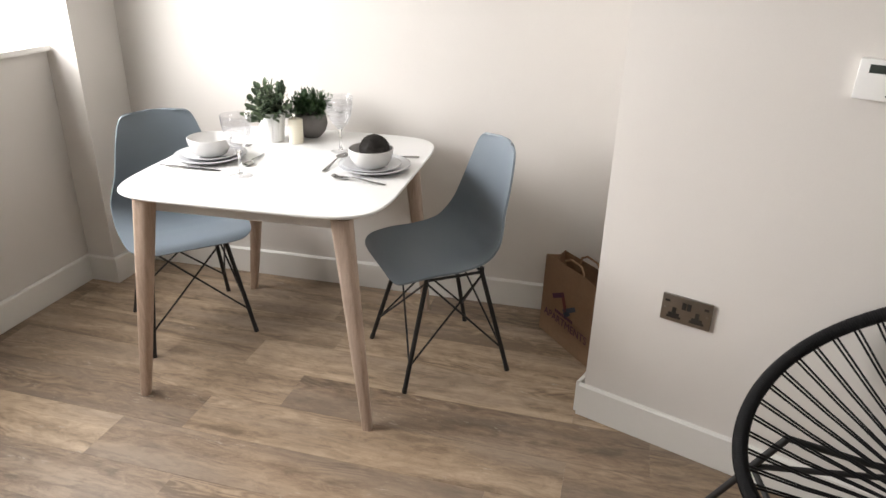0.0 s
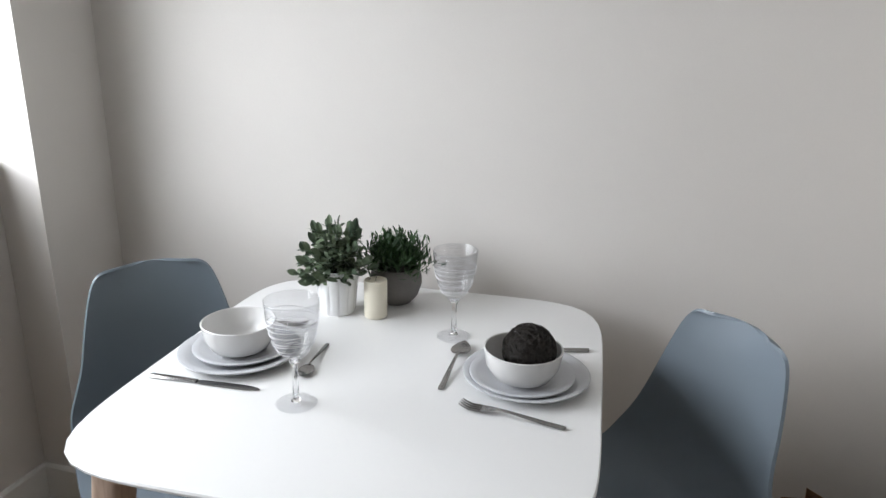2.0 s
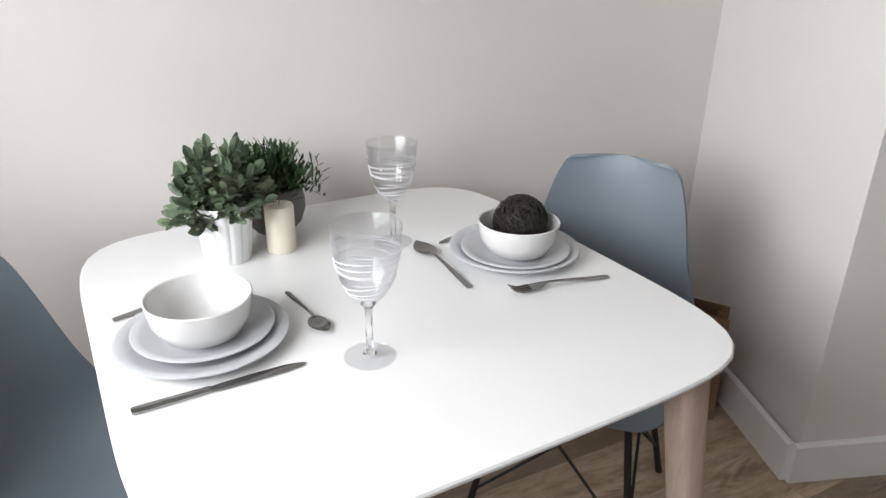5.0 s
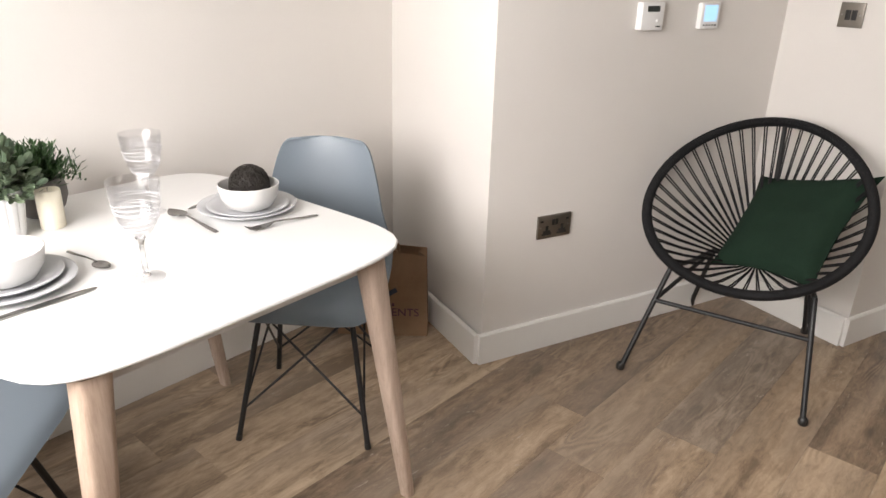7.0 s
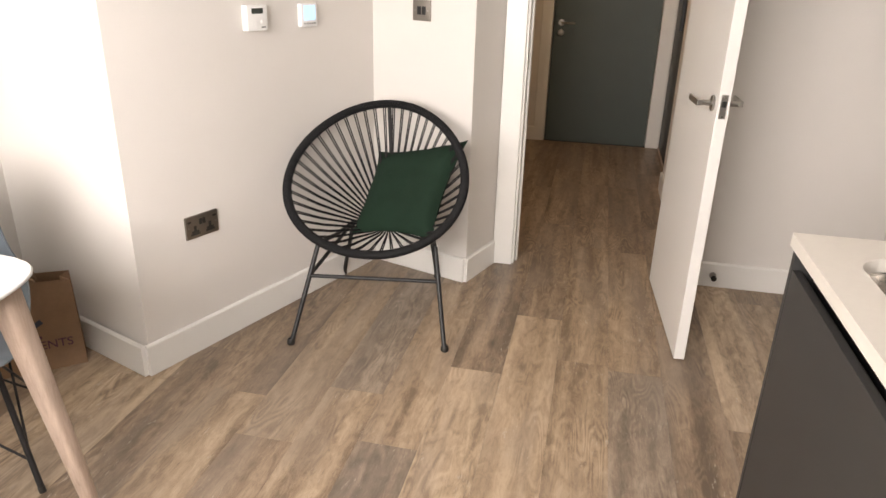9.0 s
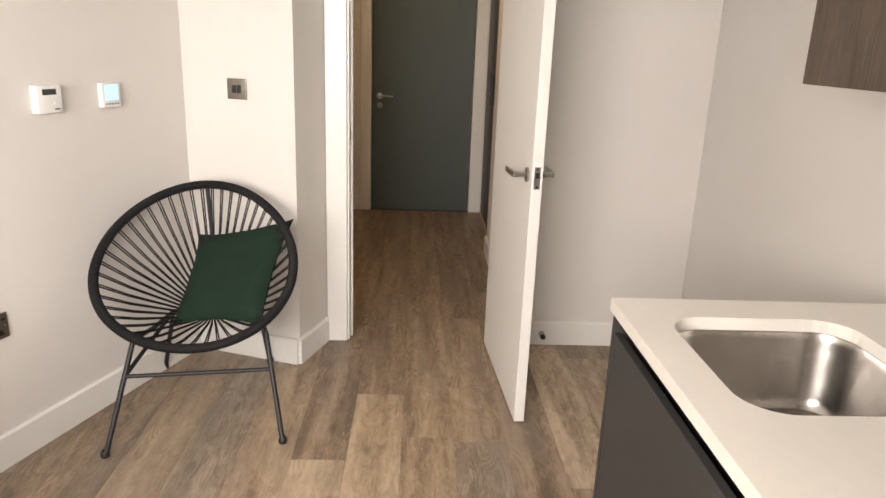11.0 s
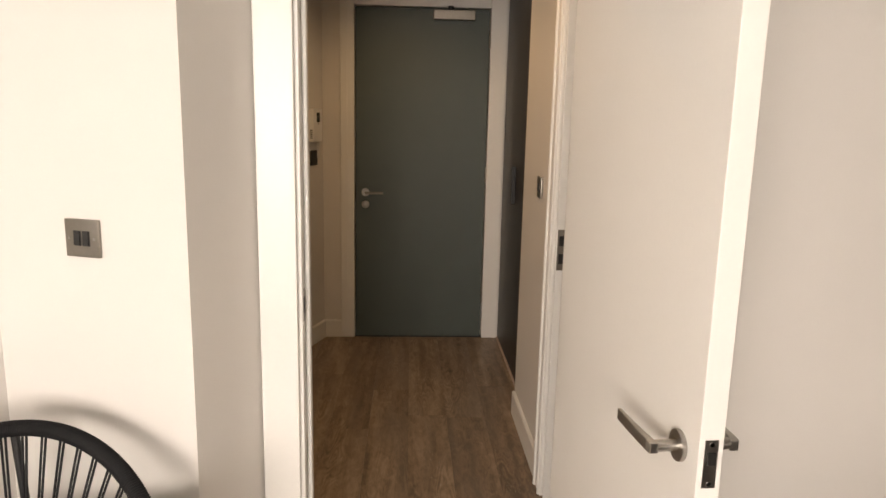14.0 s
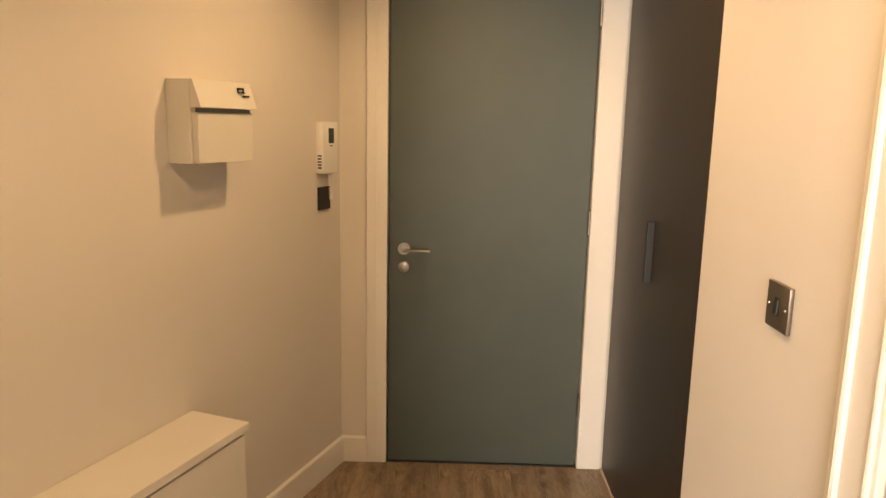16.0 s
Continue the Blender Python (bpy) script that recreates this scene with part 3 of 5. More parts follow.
# ---------------------------------------------------------------- doors and frames
def lever(parent, m, material=M_STEEL, flip=1, slim=False):
    """Rose, neck and a flat mitred bar on a door face; local x runs along the bar, y out of the door."""
    h = part("door_handle", moved(lathe([(0, 0), (0.0255, 0), (0.0265, 0.0015), (0.0265, 0.0075), (0.0255, 0.0085), (0.010, 0.0085), (0.0098, 0.046), (0, 0.046)], 32), pose(0, 0, 0, -90)), material, parent, "brushed steel lever handle", True)
    h.matrix_basis = m
    if slim:
        part("lever", tube([(0, 0.036, 0), (0.004 * flip, 0.047, 0), (0.016 * flip, 0.053, 0), (0.115 * flip, 0.055, 0)], [0.008, 0.008, 0.0075, 0.0075], 12), material, h, "", True)
        return h
    b = bmesh.new()
    rings = []
    for x, y0, y1, hz in ((-0.010, 0.041, 0.056, 0.0095), (0.004, 0.044, 0.0575, 0.0100), (0.060, 0.050, 0.0590, 0.0105), (0.126, 0.053, 0.0600, 0.0105)):
        rings.append([b.verts.new((x * flip, y, z)) for y, z in ((y0, -hz), (y1, -hz), (y1, hz), (y0, hz))])
    for r0, r1 in zip(rings, rings[1:]):
        for i in range(4):
            j = (i + 1) % 4
            b.faces.new((r0[i], r0[j], r1[j], r1[i]))
    b.faces.new(rings[0][::-1])
    b.faces.new(rings[-1])
    bmesh.ops.recalc_face_normals(b, faces=b.faces)
    part("lever", bevel_all(b, 0.0022), material, h)
    return h


d1 = thing("door_1", "white painted flush interior door standing open", "door", pose(DOOR_X - 0.018, 0.328, 0.0, 0, 0, 183.9), kind="structure")
LEAF = 0.762
part("leaf", box(0.0, LEAF, -0.02, 0.02, 0.008, 2.03, 0.0015), M_DOORW, d1)
lever(d1, pose(LEAF - 0.06, 0.02, 0.988, 0, 0, 0), flip=-1)
lever(d1, pose(LEAF - 0.06, -0.02, 0.988, 0, 0, 180), flip=1)
lp = part("latch_plate", box(LEAF, LEAF + 0.0015, -0.011, 0.011, 0.945, 1.025, 0.0), M_STEEL, d1, "steel latch plate on the door edge")
part("latch_bolt", box(LEAF + 0.0015, LEAF + 0.006, -0.007, 0.007, 0.985, 1.005, 0.001), M_SOCK, lp)
for z in (0.995 - 0.043, 0.995 + 0.023):
    part("screw", moved(lathe([(0, 0.0025), (0.004, 0.0025), (0.004, 0)], 12), pose(LEAF, 0, z, 0, 90, 0)), M_CHROME, lp)

fr = tagged(new("trim_living_doorway"), "white painted door lining and architrave", "door frame", kind="structure")


def architrave(parent, x0, x1, y0, y1, z0=0.001, z1=2.12, name="architrave"):
    return part(name, box(x0, x1, y0, y1, z0, z1, 0.004), M_GLOSS, parent)


architrave(fr, DOOR_X - 0.018, DOOR_X - 0.001, 1.030, 1.126)
architrave(fr, DOOR_X - 0.018, DOOR_X - 0.001, 0.228, 0.298)
architrave(fr, DOOR_X - 0.018, DOOR_X - 0.001, 0.299, 1.029, 2.055, 2.12)
architrave(fr, DOOR_X2 + 0.001, DOOR_X2 + 0.018, 1.045, 1.135)
architrave(fr, DOOR_X2 + 0.001, DOOR_X2 + 0.012, 0.196, 0.290)
part("door_lining", box(DOOR_X + 0.0002, DOOR_X2 + 0.006, 1.020, 1.0345, 0.001, 2.05, 0.002), M_GLOSS, fr)
part("door_lining", box(DOOR_X + 0.0002, DOOR_X2 + 0.0005, 0.3125, 0.323, 0.001, 2.05, 0.002), M_GLOSS, fr)
part("door_lining", box(DOOR_X + 0.0002, DOOR_X2 + 0.006, 0.324, 1.009, 2.035, 2.069, 0.002), M_GLOSS, fr)
part("door_stop", bevel_all(box(DOOR_X + 0.042, DOOR_X + 0.070, 1.007, 1.0195, 0.001, 2.034), 0.005, 3), M_GLOSS, fr, "", True)
part("door_stop", bevel_all(box(DOOR_X + 0.074, DOOR_X2 + 0.004, 1.011, 1.0195, 0.001, 2.034), 0.004, 3), M_GLOSS, fr, "", True)
stp = part("strike_plate", box(DOOR_X + 0.004, DOOR_X + 0.030, 1.018, 1.0198, 0.970, 1.055), M_PLATE, fr, "pewter strike plate")
part("keep_hole", box(DOOR_X + 0.010, DOOR_X + 0.024, 1.0165, 1.0181, 0.992, 1.034), M_SOCK, stp)

# bathroom doorway in the hall
bf = tagged(new("trim_bathroom_doorway"), "white painted moulded frame of the bathroom doorway", "door frame", kind="structure")
for y0, y1 in ((0.191, 0.207), (0.133, 0.149)):
    part("architrave", box(2.479, 2.602, y0, y1, 0.001, 2.12, 0.005), M_GLOSS, bf)
part("architrave_bead", tube([(2.494, 0.2085, 0.002), (2.494, 0.2085, 2.12)], 0.006, 8), M_GLOSS, bf, "", True)
part("architrave_bead", tube([(2.572, 0.2085, 0.002), (2.572, 0.2085, 2.12)], 0.008, 8), M_GLOSS, bf, "", True)
part("door_lining", box(2.454, 2.463, 0.150, 0.196, 0.001, 2.05, 0.002), M_GLOSS, bf)
part("door_stop", box(2.447, 2.4535, 0.150, 0.160, 0.001, 2.04, 0.002), M_GLOSS, bf)
part("door_lining", box(1.841, 1.862, 0.064, 0.196, 0.001, 2.05, 0.002), M_GLOSS, bf)
part("door_lining", box(1.863, 2.435, 0.064, 0.196, 2.035, 2.069, 0.002), M_GLOSS, bf)
sp = part("strike_plate", box(2.4520, 2.4536, 0.162, 0.192, 0.945, 1.100, 0.0), M_PLATE, bf, "pewter strike plate with two keeps")
for z in (0.970, 1.038):
    part("keep_hole", box(2.4500, 2.4520, 0.168, 0.186, z, z + 0.038), M_SOCK, sp)

# entrance door
fd = thing("door_2", "slate-green entrance door, closed, with steel furniture", "door", kind="structure")
part("leaf", box(4.540, 4.585, FD_Y0 + 0.008, FD_Y1 - 0.006, 0.006, FD_H - 0.008, 0.002), M_FDOOR, fd)
h = lever(fd, pose(4.540, 1.038, 0.998, 0, 0, 90), M_STEEL, flip=-1, slim=True)
part("lock_cylinder", moved(lathe([(0, 0.011), (0.009, 0.011), (0.0095, 0.013), (0.024, 0.009), (0.026, 0)], 24), pose(4.540, 1.038, 0.917, 0, -90, 0)), M_STEEL, fd, "round steel thumb-turn lock", True)
part("lock_edge", box(4.536, 4.541, FD_Y1 - 0.010, FD_Y1 - 0.005, 0.93, 1.05), M_SOCK, fd)
for z in (0.25, 1.08, 1.94):
    part("hinge", tube([(4.534, FD_Y0 + 0.004, z), (4.534, FD_Y0 + 0.004, z + 0.10)], 0.0075, 10), M_PLATE, fd, "", True)
closer = part("door_closer", box(4.470, 4.539, 0.345, 0.610, 2.103, 2.163, 0.006), M_PLATE, fd, "brushed steel overhead door closer")
part("closer_arm", box(4.478, 4.530, 0.40, 0.55, 2.155, 2.168, 0.003), M_BLACK, closer)
part("closer_pivot", moved(lathe([(0, 0.02), (0.018, 0.02), (0.018, 0)], 18), pose(4.505, 0.50, 2.168)), M_BLACK, closer, "", True)
ff = tagged(new("trim_entrance_doorway"), "cream painted entrance door frame", "door frame", kind="structure")
part("architrave", box(4.516, 4.531, FD_Y1 + 0.0, FD_Y1 + 0.090, 0.001, FD_H + 0.075, 0.004), M_GLOSS, ff)
part("architrave", box(4.516, 4.531, FD_Y0 - 0.105, FD_Y0, 0.001, FD_H + 0.075, 0.004), M_GLOSS, ff)
part("architrave", box(4.516, 4.531, FD_Y0 + 0.001, FD_Y1 - 0.001, FD_H, FD_H + 0.075, 0.004), M_GLOSS, ff)
part("architrave_bead", box(4.510, 4.5155, FD_Y1 + 0.045, FD_Y1 + 0.088, 0.14, FD_H + 0.06, 0.002), M_GLOSS, ff)
part("threshold", box(4.530, 4.60, FD_Y0, FD_Y1, -0.004, 0.005, 0.001), M_BLACK, ff, "dark door threshold strip")

# ---------------------------------------------------------------- dining table
TOP_Z = 0.742
T_ROT = 3.0
T_M = pose(-0.795, 2.309, 0, 0, 0, T_ROT)
table = thing("dining_table", "white-topped dining table with splayed pale oak legs", "table", T_M)


def table_outline(hx, hy, n=96):
    pts = []
    for k in range(n):
        a = 2 * math.pi * k / n
        c, s = math.cos(a), math.sin(a)
        p = 6.2
        r = (abs(c) ** p + abs(s) ** p) ** (-1 / p)
        pts.append((hx * r * c, hy * r * s))
    return pts


b = bmesh.new()
rings = []
for inset, z in ((0.034, TOP_Z - 0.024), (0.004, TOP_Z - 0.011), (0.0, TOP_Z - 0.007), (0.0, TOP_Z - 0.003), (0.0025, TOP_Z)):
    rings.append([b.verts.new((x, y, z)) for x, y in table_outline(0.450 - inset, 0.468 - inset)])
for r0, r1 in zip(rings, rings[1:]):
    for i in range(len(r0)):
        j = (i + 1) % len(r0)
        b.faces.new((r0[i], r0[j], r1[j], r1[i]))
b.faces.new(rings[0][::-1])
b.faces.new(rings[-1])
part("tabletop", b, M_TABLE, table, "white lacquered top with rounded corners", True)
part("apron", bevel_all(box(-0.33, 0.33, -0.375, -0.355, TOP_Z - 0.075, TOP_Z - 0.0245), 0.002), M_TABLE, table)
part("apron", bevel_all(box(-0.33, 0.33, 0.355, 0.375, TOP_Z - 0.075, TOP_Z - 0.0245), 0.002), M_TABLE, table)
for sx in (-1, 1):
    for sy in (-1, 1):
        b = bmesh.new()
        top, bot = Vector((sx * 0.326, sy * 0.398, TOP_Z - 0.0245)), Vector((sx * 0.406, sy * 0.417 - 0.034, 0.0))
        rings = []
        for c, wx, wy in ((bot, 0.015, 0.017), (bot.lerp(top, 0.5), 0.023, 0.023), (top, 0.031, 0.029)):
            rings.append([b.verts.new((c.x + u * wx, c.y + v * wy, c.z)) for u, v in rounded_rect(1, 1, 0.55, 3)])
        for r0, r1 in zip(rings, rings[1:]):
            for i in range(len(r0)):
                j = (i + 1) % len(r0)
                b.faces.new((r0[i], r0[j], r1[j], r1[i]))
        b.faces.new(rings[0][::-1])
        b.faces.new(rings[-1])
        part("leg", b, M_LEG, table, "", True)


# ---------------------------------------------------------------- shell chairs
def shell_bm():
    # centre line of the shell: forward x, height z, half width, rise of the sides, wrap of the sides forward
    ctl = [(0.213, 0.418, 0.205, 0.000, 0.0), (0.183, 0.436, 0.222, 0.006, 0.0), (0.098, 0.438, 0.230, 0.018, 0.0), (0.00, 0.425, 0.232, 0.034, 0.0), (-0.10, 0.420, 0.230, 0.058, 0.008),
           (-0.175, 0.445, 0.226, 0.075, 0.035), (-0.217, 0.51, 0.210, 0.055, 0.055), (-0.232, 0.60, 0.190, 0.022, 0.055), (-0.246, 0.70, 0.172, 0.004, 0.045), (-0.260, 0.80, 0.150, 0.0, 0.034), (-0.268, 0.840, 0.142, 0.0, 0.030)]
    nu, nv = 44, 24
    b = bmesh.new()
    grid = []

    def smp(f, k):
        i = min(int(f), len(ctl) - 2)
        t = f - i
        p0, p1, p2, p3 = (ctl[max(0, min(len(ctl) - 1, i + o))][k] for o in (-1, 0, 1, 2))
        return 0.5 * ((2 * p1) + (p2 - p0) * t + (2 * p0 - 5 * p1 + 4 * p2 - p3) * t * t + (3 * p1 - p0 - 3 * p2 + p3) * t ** 3)
    for iu in range(nu + 1):
        f = iu / nu
        f = f + 0.035 * math.sin(2 * math.pi * f) * -1
        fu = f * (len(ctl) - 1)
        x, z, hw, rise, wrap = (smp(fu, k) for k in range(5))
        d = 1.0
        if f < 0.16:
            q = 1 - f / 0.16
            d = (1 - q ** 2.4) ** (1 / 2.2) * 0.42 + 0.58
        elif f > 0.80:
            q = (f - 0.80) / 0.20
            d = (1 - q ** 2.6) ** (1 / 2.4) * 0.46 + 0.54
        row = []
        for iv in range(nv + 1):
            v = 2 * iv / nv - 1
            s = abs(v) ** 2.3
            row.append(b.verts.new((x + wrap * s, hw * d * v, z + rise * s)))
        grid.append(row)
    for a, c in zip(grid, grid[1:]):
        for i in range(nv):
            b.faces.new((a[i], a[i + 1], c[i + 1], c[i]))
    bmesh.ops.recalc_face_normals(b, faces=b.faces)
    bmesh.ops.solidify(b, geom=b.faces[:], thickness=0.007)
    return b


def shell_chair(label, m):
    ch = thing("dining_chair", label, "chair", m, "chairs at the dining table")
    part("seat_shell", shell_bm(), M_SHELL, ch, "moulded blue-grey plastic shell", True)
    feet, tops = {}, {}
    for sx in (-1, 1):
        for sy in (-1, 1):
            tops[sx, sy] = Vector((sx * 0.105 - 0.02, sy * 0.135, 0.398))
            feet[sx, sy] = Vector((sx * 0.205 - 0.015, sy * 0.198, 0.0))
            tp, ft = tops[sx, sy], feet[sx, sy]
            lg = part("leg", tube([ft, ft.lerp(tp, 0.5), tp, tp + Vector((0, 0, 0.02))], [0.0085, 0.0085, 0.0085, 0.0085], 10), M_BLACK, ch, "", True)
            part("foot", tube([ft, ft.lerp(tp, 0.04)], 0.0098, 10), M_SOCK, lg, "", True)
    for a, c in (((1, -1), (1, 1)), ((-1, -1), (-1, 1)), ((1, 1), (-1, 1)), ((1, -1), (-1, -1))):
        for p, q in ((a, c), (c, a)):
            part("brace_rod", tube([feet[p].lerp(tops[p], 0.24), tops[q].lerp(feet[q], 0.02)], 0.0038, 8), M_BLACK, ch, "", True)
    part("under_frame", tube([tops[1, -1], tops[1, 1], tops[-1, 1], tops[-1, -1]], 0.006, 8, closed=True), M_BLACK, ch, "", True)
    return ch


shell_chair("blue-grey moulded plastic chair with black wire legs", pose(-0.280, 2.372, 0, 0, 0, 217.3))
shell_chair("blue-grey moulded plastic chair with black wire legs, near the window", pose(-1.291, 2.312, 0, 0, 0, -43.5))


# ---------------------------------------------------------------- tableware
def plate(name, label, x, y, z, r, h, mtl, group):
    prof = [(0, 0.004), (0.55 * r, 0.004), (0.62 * r, 0.005), (0.86 * r, h - 0.004), (0.97 * r, h), (r, h - 0.001), (r, h - 0.003), (0.90 * r, h - 0.009), (0.64 * r, 0.0), (0, 0.0)]
    ob = part(name, lathe([(0 if p[0] == 0 else p[0], p[1]) for p in prof], 64), mtl, None, "", True)
    ob.matrix_world = pose(x, y, z)
    return tagged(ob, label, "plate", group)


def bowl(x, y, z, label, group):
    prof = [(0, 0.006), (0.035, 0.007), (0.054, 0.016), (0.067, 0.034), (0.0735, 0.066), (0.0755, 0.0675), (0.0775, 0.066), (0.0715, 0.033), (0.058, 0.010), (0.040, 0.002), (0.038, 0.0), (0, 0.0)]
    ob = part("bowl", lathe(prof, 64), M_BOWL, None, "", True)
    ob.matrix_world = pose(x, y, z)
    return tagged(ob, label, "bowl", group)


def wine_glass(x, y, z, label):
    out = [(0, 0.0005), (0.037, 0.0005), (0.0382, 0.002), (0.030, 0.004), (0.010, 0.007), (0.0062, 0.013), (0.0050, 0.05), (0.0060, 0.083), (0.011, 0.092), (0.025, 0.107), (0.038, 0.132), (0.0462, 0.170), (0.0500, 0.2145),
           (0.0495, 0.2152), (0.0490, 0.2145), (0.0452, 0.170), (0.0369, 0.133), (0.0238, 0.1085), (0.009, 0.0955), (0, 0.094)]
    out = [(r, z * 0.96) for r, z in out]
    g = thing("wine_glass", label, "glass", pose(x, y, z), "wine glasses")
    part("bowl", lathe(out[8:], 64), M_GLASS, g, "", True)
    part("foot", lathe(out[:5] + [(0, out[4][1])], 48), M_GLASS, g, "", True)
    part("stem", lathe([(0, out[4][1] + 0.0004), (out[4][0], out[4][1] + 0.0004)] + out[5:9] + [(0, out[8][1] - 0.0004)], 48), M_STEM, g, "", True)

    def rad(h):
        for (r0, z0), (r1, z1) in zip(out[8:12], out[9:13]):
            if z0 <= h <= z1:
                return r0 + (r1 - r0) * (h - z0) / (z1 - z0)
        return 0.04
    for k in range(9):
        pts = []
        h0, tilt, ph = 0.107 + 0.0082 * k, 0.0015 + 0.0016 * (k % 3), 1.3 * k
        for i in range(49):
            a = 2 * math.pi * i / 48 * 0.86 + ph
            hh = h0 + tilt * math.sin(a + ph) + 0.004 * i / 48
            r = rad(hh) + 0.0003
            pts.append((r * math.cos(a), r * math.sin(a), hh))
        part("trailed_thread", tube(pts, 0.0006, 5), M_THREAD, g, "", True)
    return g


def blade(stations, thick=0.0018, arch=None):
    """A flat piece of cutlery along x: stations of (x, half width, height, edge lift)."""
    b = bmesh.new()
    up, dn = [], []
    for x, hw, z, cup in stations:
        row, row2 = [], []
        for v in (-1, -0.5, 0, 0.5, 1):
            zz = z + cup * v * v
            row.append(b.verts.new((x, hw * v, zz + thick * (1 - 0.5 * v * v))))
            row2.append(b.verts.new((x, hw * v, zz)))
        up.append(row)
        dn.append(row2)
    for r0, r1 in zip(up, up[1:]):
        for i in range(4):
            b.faces.new((r0[i], r0[i + 1], r1[i + 1], r1[i]))
    for r0, r1 in zip(dn, dn[1:]):
        for i in range(4):
            b.faces.new((r0[i + 1], r0[i], r1[i], r1[i + 1]))
    for k in (0, 4):
        for i in range(len(up) - 1):
            b.faces.new((up[i][k], up[i + 1][k], dn[i + 1][k], dn[i][k]))
    for e in (0, -1):
        for i in range(4):
            b.faces.new((up[e][i], up[e][i + 1], dn[e][i + 1], dn[e][i]))
    bmesh.ops.recalc_face_normals(b, faces=b.faces)
    return b


def lay(p, q, z):
    """The pose that lays local x from p to q at height z."""
    return pose(p[0], p[1], z, 0, 0, math.degrees(math.atan2(q[1] - p[1], q[0] - p[0])))


def fork(p, q, z, label):
    """From the handle's end p to the tines' tips q."""
    f = thing("fork", label, "fork", lay(p, q, z), "cutlery")
    part("handle", blade([(0, 0.0045, 0.001, 0), (0.004, 0.0066, 0.001, 0), (0.04, 0.0060, 0.003, 0), (0.10, 0.0040, 0.009, 0), (0.125, 0.0034, 0.010, 0), (0.138, 0.009, 0.006, 0.001), (0.150, 0.012, 0.003, 0.002), (0.160, 0.0125, 0.002, 0.002)], 0.0026), M_CUTL, f, "", True)
    for k in range(4):
        y = -0.0105 + 0.007 * k
        part("tine", tube([(0.158, y, 0.005), (0.178, y, 0.004), (0.190, y, 0.008), (0.197, y, 0.012)], [0.0022, 0.002, 0.0017, 0.001], 6), M_CUTL, f, "", True)
    return f


def spoon(p, q, z, label, size=1.0):
    s = thing("spoon", label, "spoon", lay(p, q, z) @ Matrix.Scale(size, 4), "cutlery")
    part("handle", blade([(0, 0.004, 0.001, 0), (0.004, 0.0062, 0.001, 0), (0.04, 0.0056, 0.003, 0), (0.10, 0.0036, 0.009, 0), (0.135, 0.0030, 0.011, 0), (0.150, 0.0042, 0.009, 0)], 0.0026), M_CUTL, s, "", True)
    st = []
    for i in range(13):
        u = i / 12
        hw = 0.0215 * math.sin(math.pi * (0.06 + 0.94 * u) ** 0.85 * 0.985 + 0.02) ** 0.7
        st.append((0.147 + 0.068 * u, max(hw, 0.003), 0.009 - 0.008 * math.sin(math.pi * u), 0.006 * math.sin(math.pi * u)))
    part("spoon_bowl", blade(st, 0.0014), M_CUTL, s, "", True)
    return s


def knife(p, q, z, label):
    k = thing("table_knife", label, "knife", lay(p, q, z), "cutlery")
    part("handle", blade([(0, 0.005, 0.0005, 0), (0.004, 0.0085, 0.0005, 0), (0.05, 0.008, 0.0005, 0), (0.10, 0.0065, 0.0005, 0)], 0.006), M_CUTL, k, "", True)
    part("blade", blade([(0.0985, 0.0065, 0.001, 0), (0.115, 0.0085, 0.001, 0), (0.16, 0.0095, 0.001, 0), (0.205, 0.009, 0.001, 0), (0.225, 0.005, 0.001, 0), (0.232, 0.001, 0.001, 0)], 0.0018), M_CUTL, k, "", True)
    return k


TZ = TOP_Z + 0.0005
for (x, y), (x2, y2) in (((-1.093, 2.267), (-1.090, 2.276)), ((-0.497, 2.343), (-0.503, 2.329))):
    plate("dinner_plate", "pale grey stoneware dinner plate on the table", x, y, TZ, 0.126, 0.019, M_PLATEW, "dinner plates")
    plate("side_plate", "pale grey stoneware side plate on a dinner plate", x2, y2, TZ + 0.0055, 0.104, 0.0185, M_PLATEW, "side plates")
bowl(-1.093, 2.268, TZ + 0.0105, "empty white stoneware bowl on a side plate", "bowls")
bowl(-0.502, 2.323, TZ + 0.0105, "white stoneware bowl holding a dark twig ball", "bowls")
wine_glass(-0.886, 2.117, TZ, "clear wine glass with swirled threads, beside a spoon")
wine_glass(-0.687, 2.494, TZ, "clear wine glass with swirled threads, near the plant pots")
spoon((-0.647, 2.245), (-0.652, 2.459), TZ, "steel spoon beside the plates with the twig ball")
fork((-0.399, 2.178), (-0.601, 2.200), TZ, "steel fork lying in front of the plates")
knife((-0.386, 2.512), (-0.608, 2.446), TZ, "steel table knife lying behind the plates")
spoon((-0.940, 2.368), (-0.918, 2.17), TZ, "small steel spoon beside the empty bowl", 0.77)
fork((-1.212, 2.390), (-1.020, 2.446), TZ, "steel fork lying behind the plates")
knife((-1.207, 2.126), (-0.967, 2.141), TZ, "steel table knife lying in front of the plates")

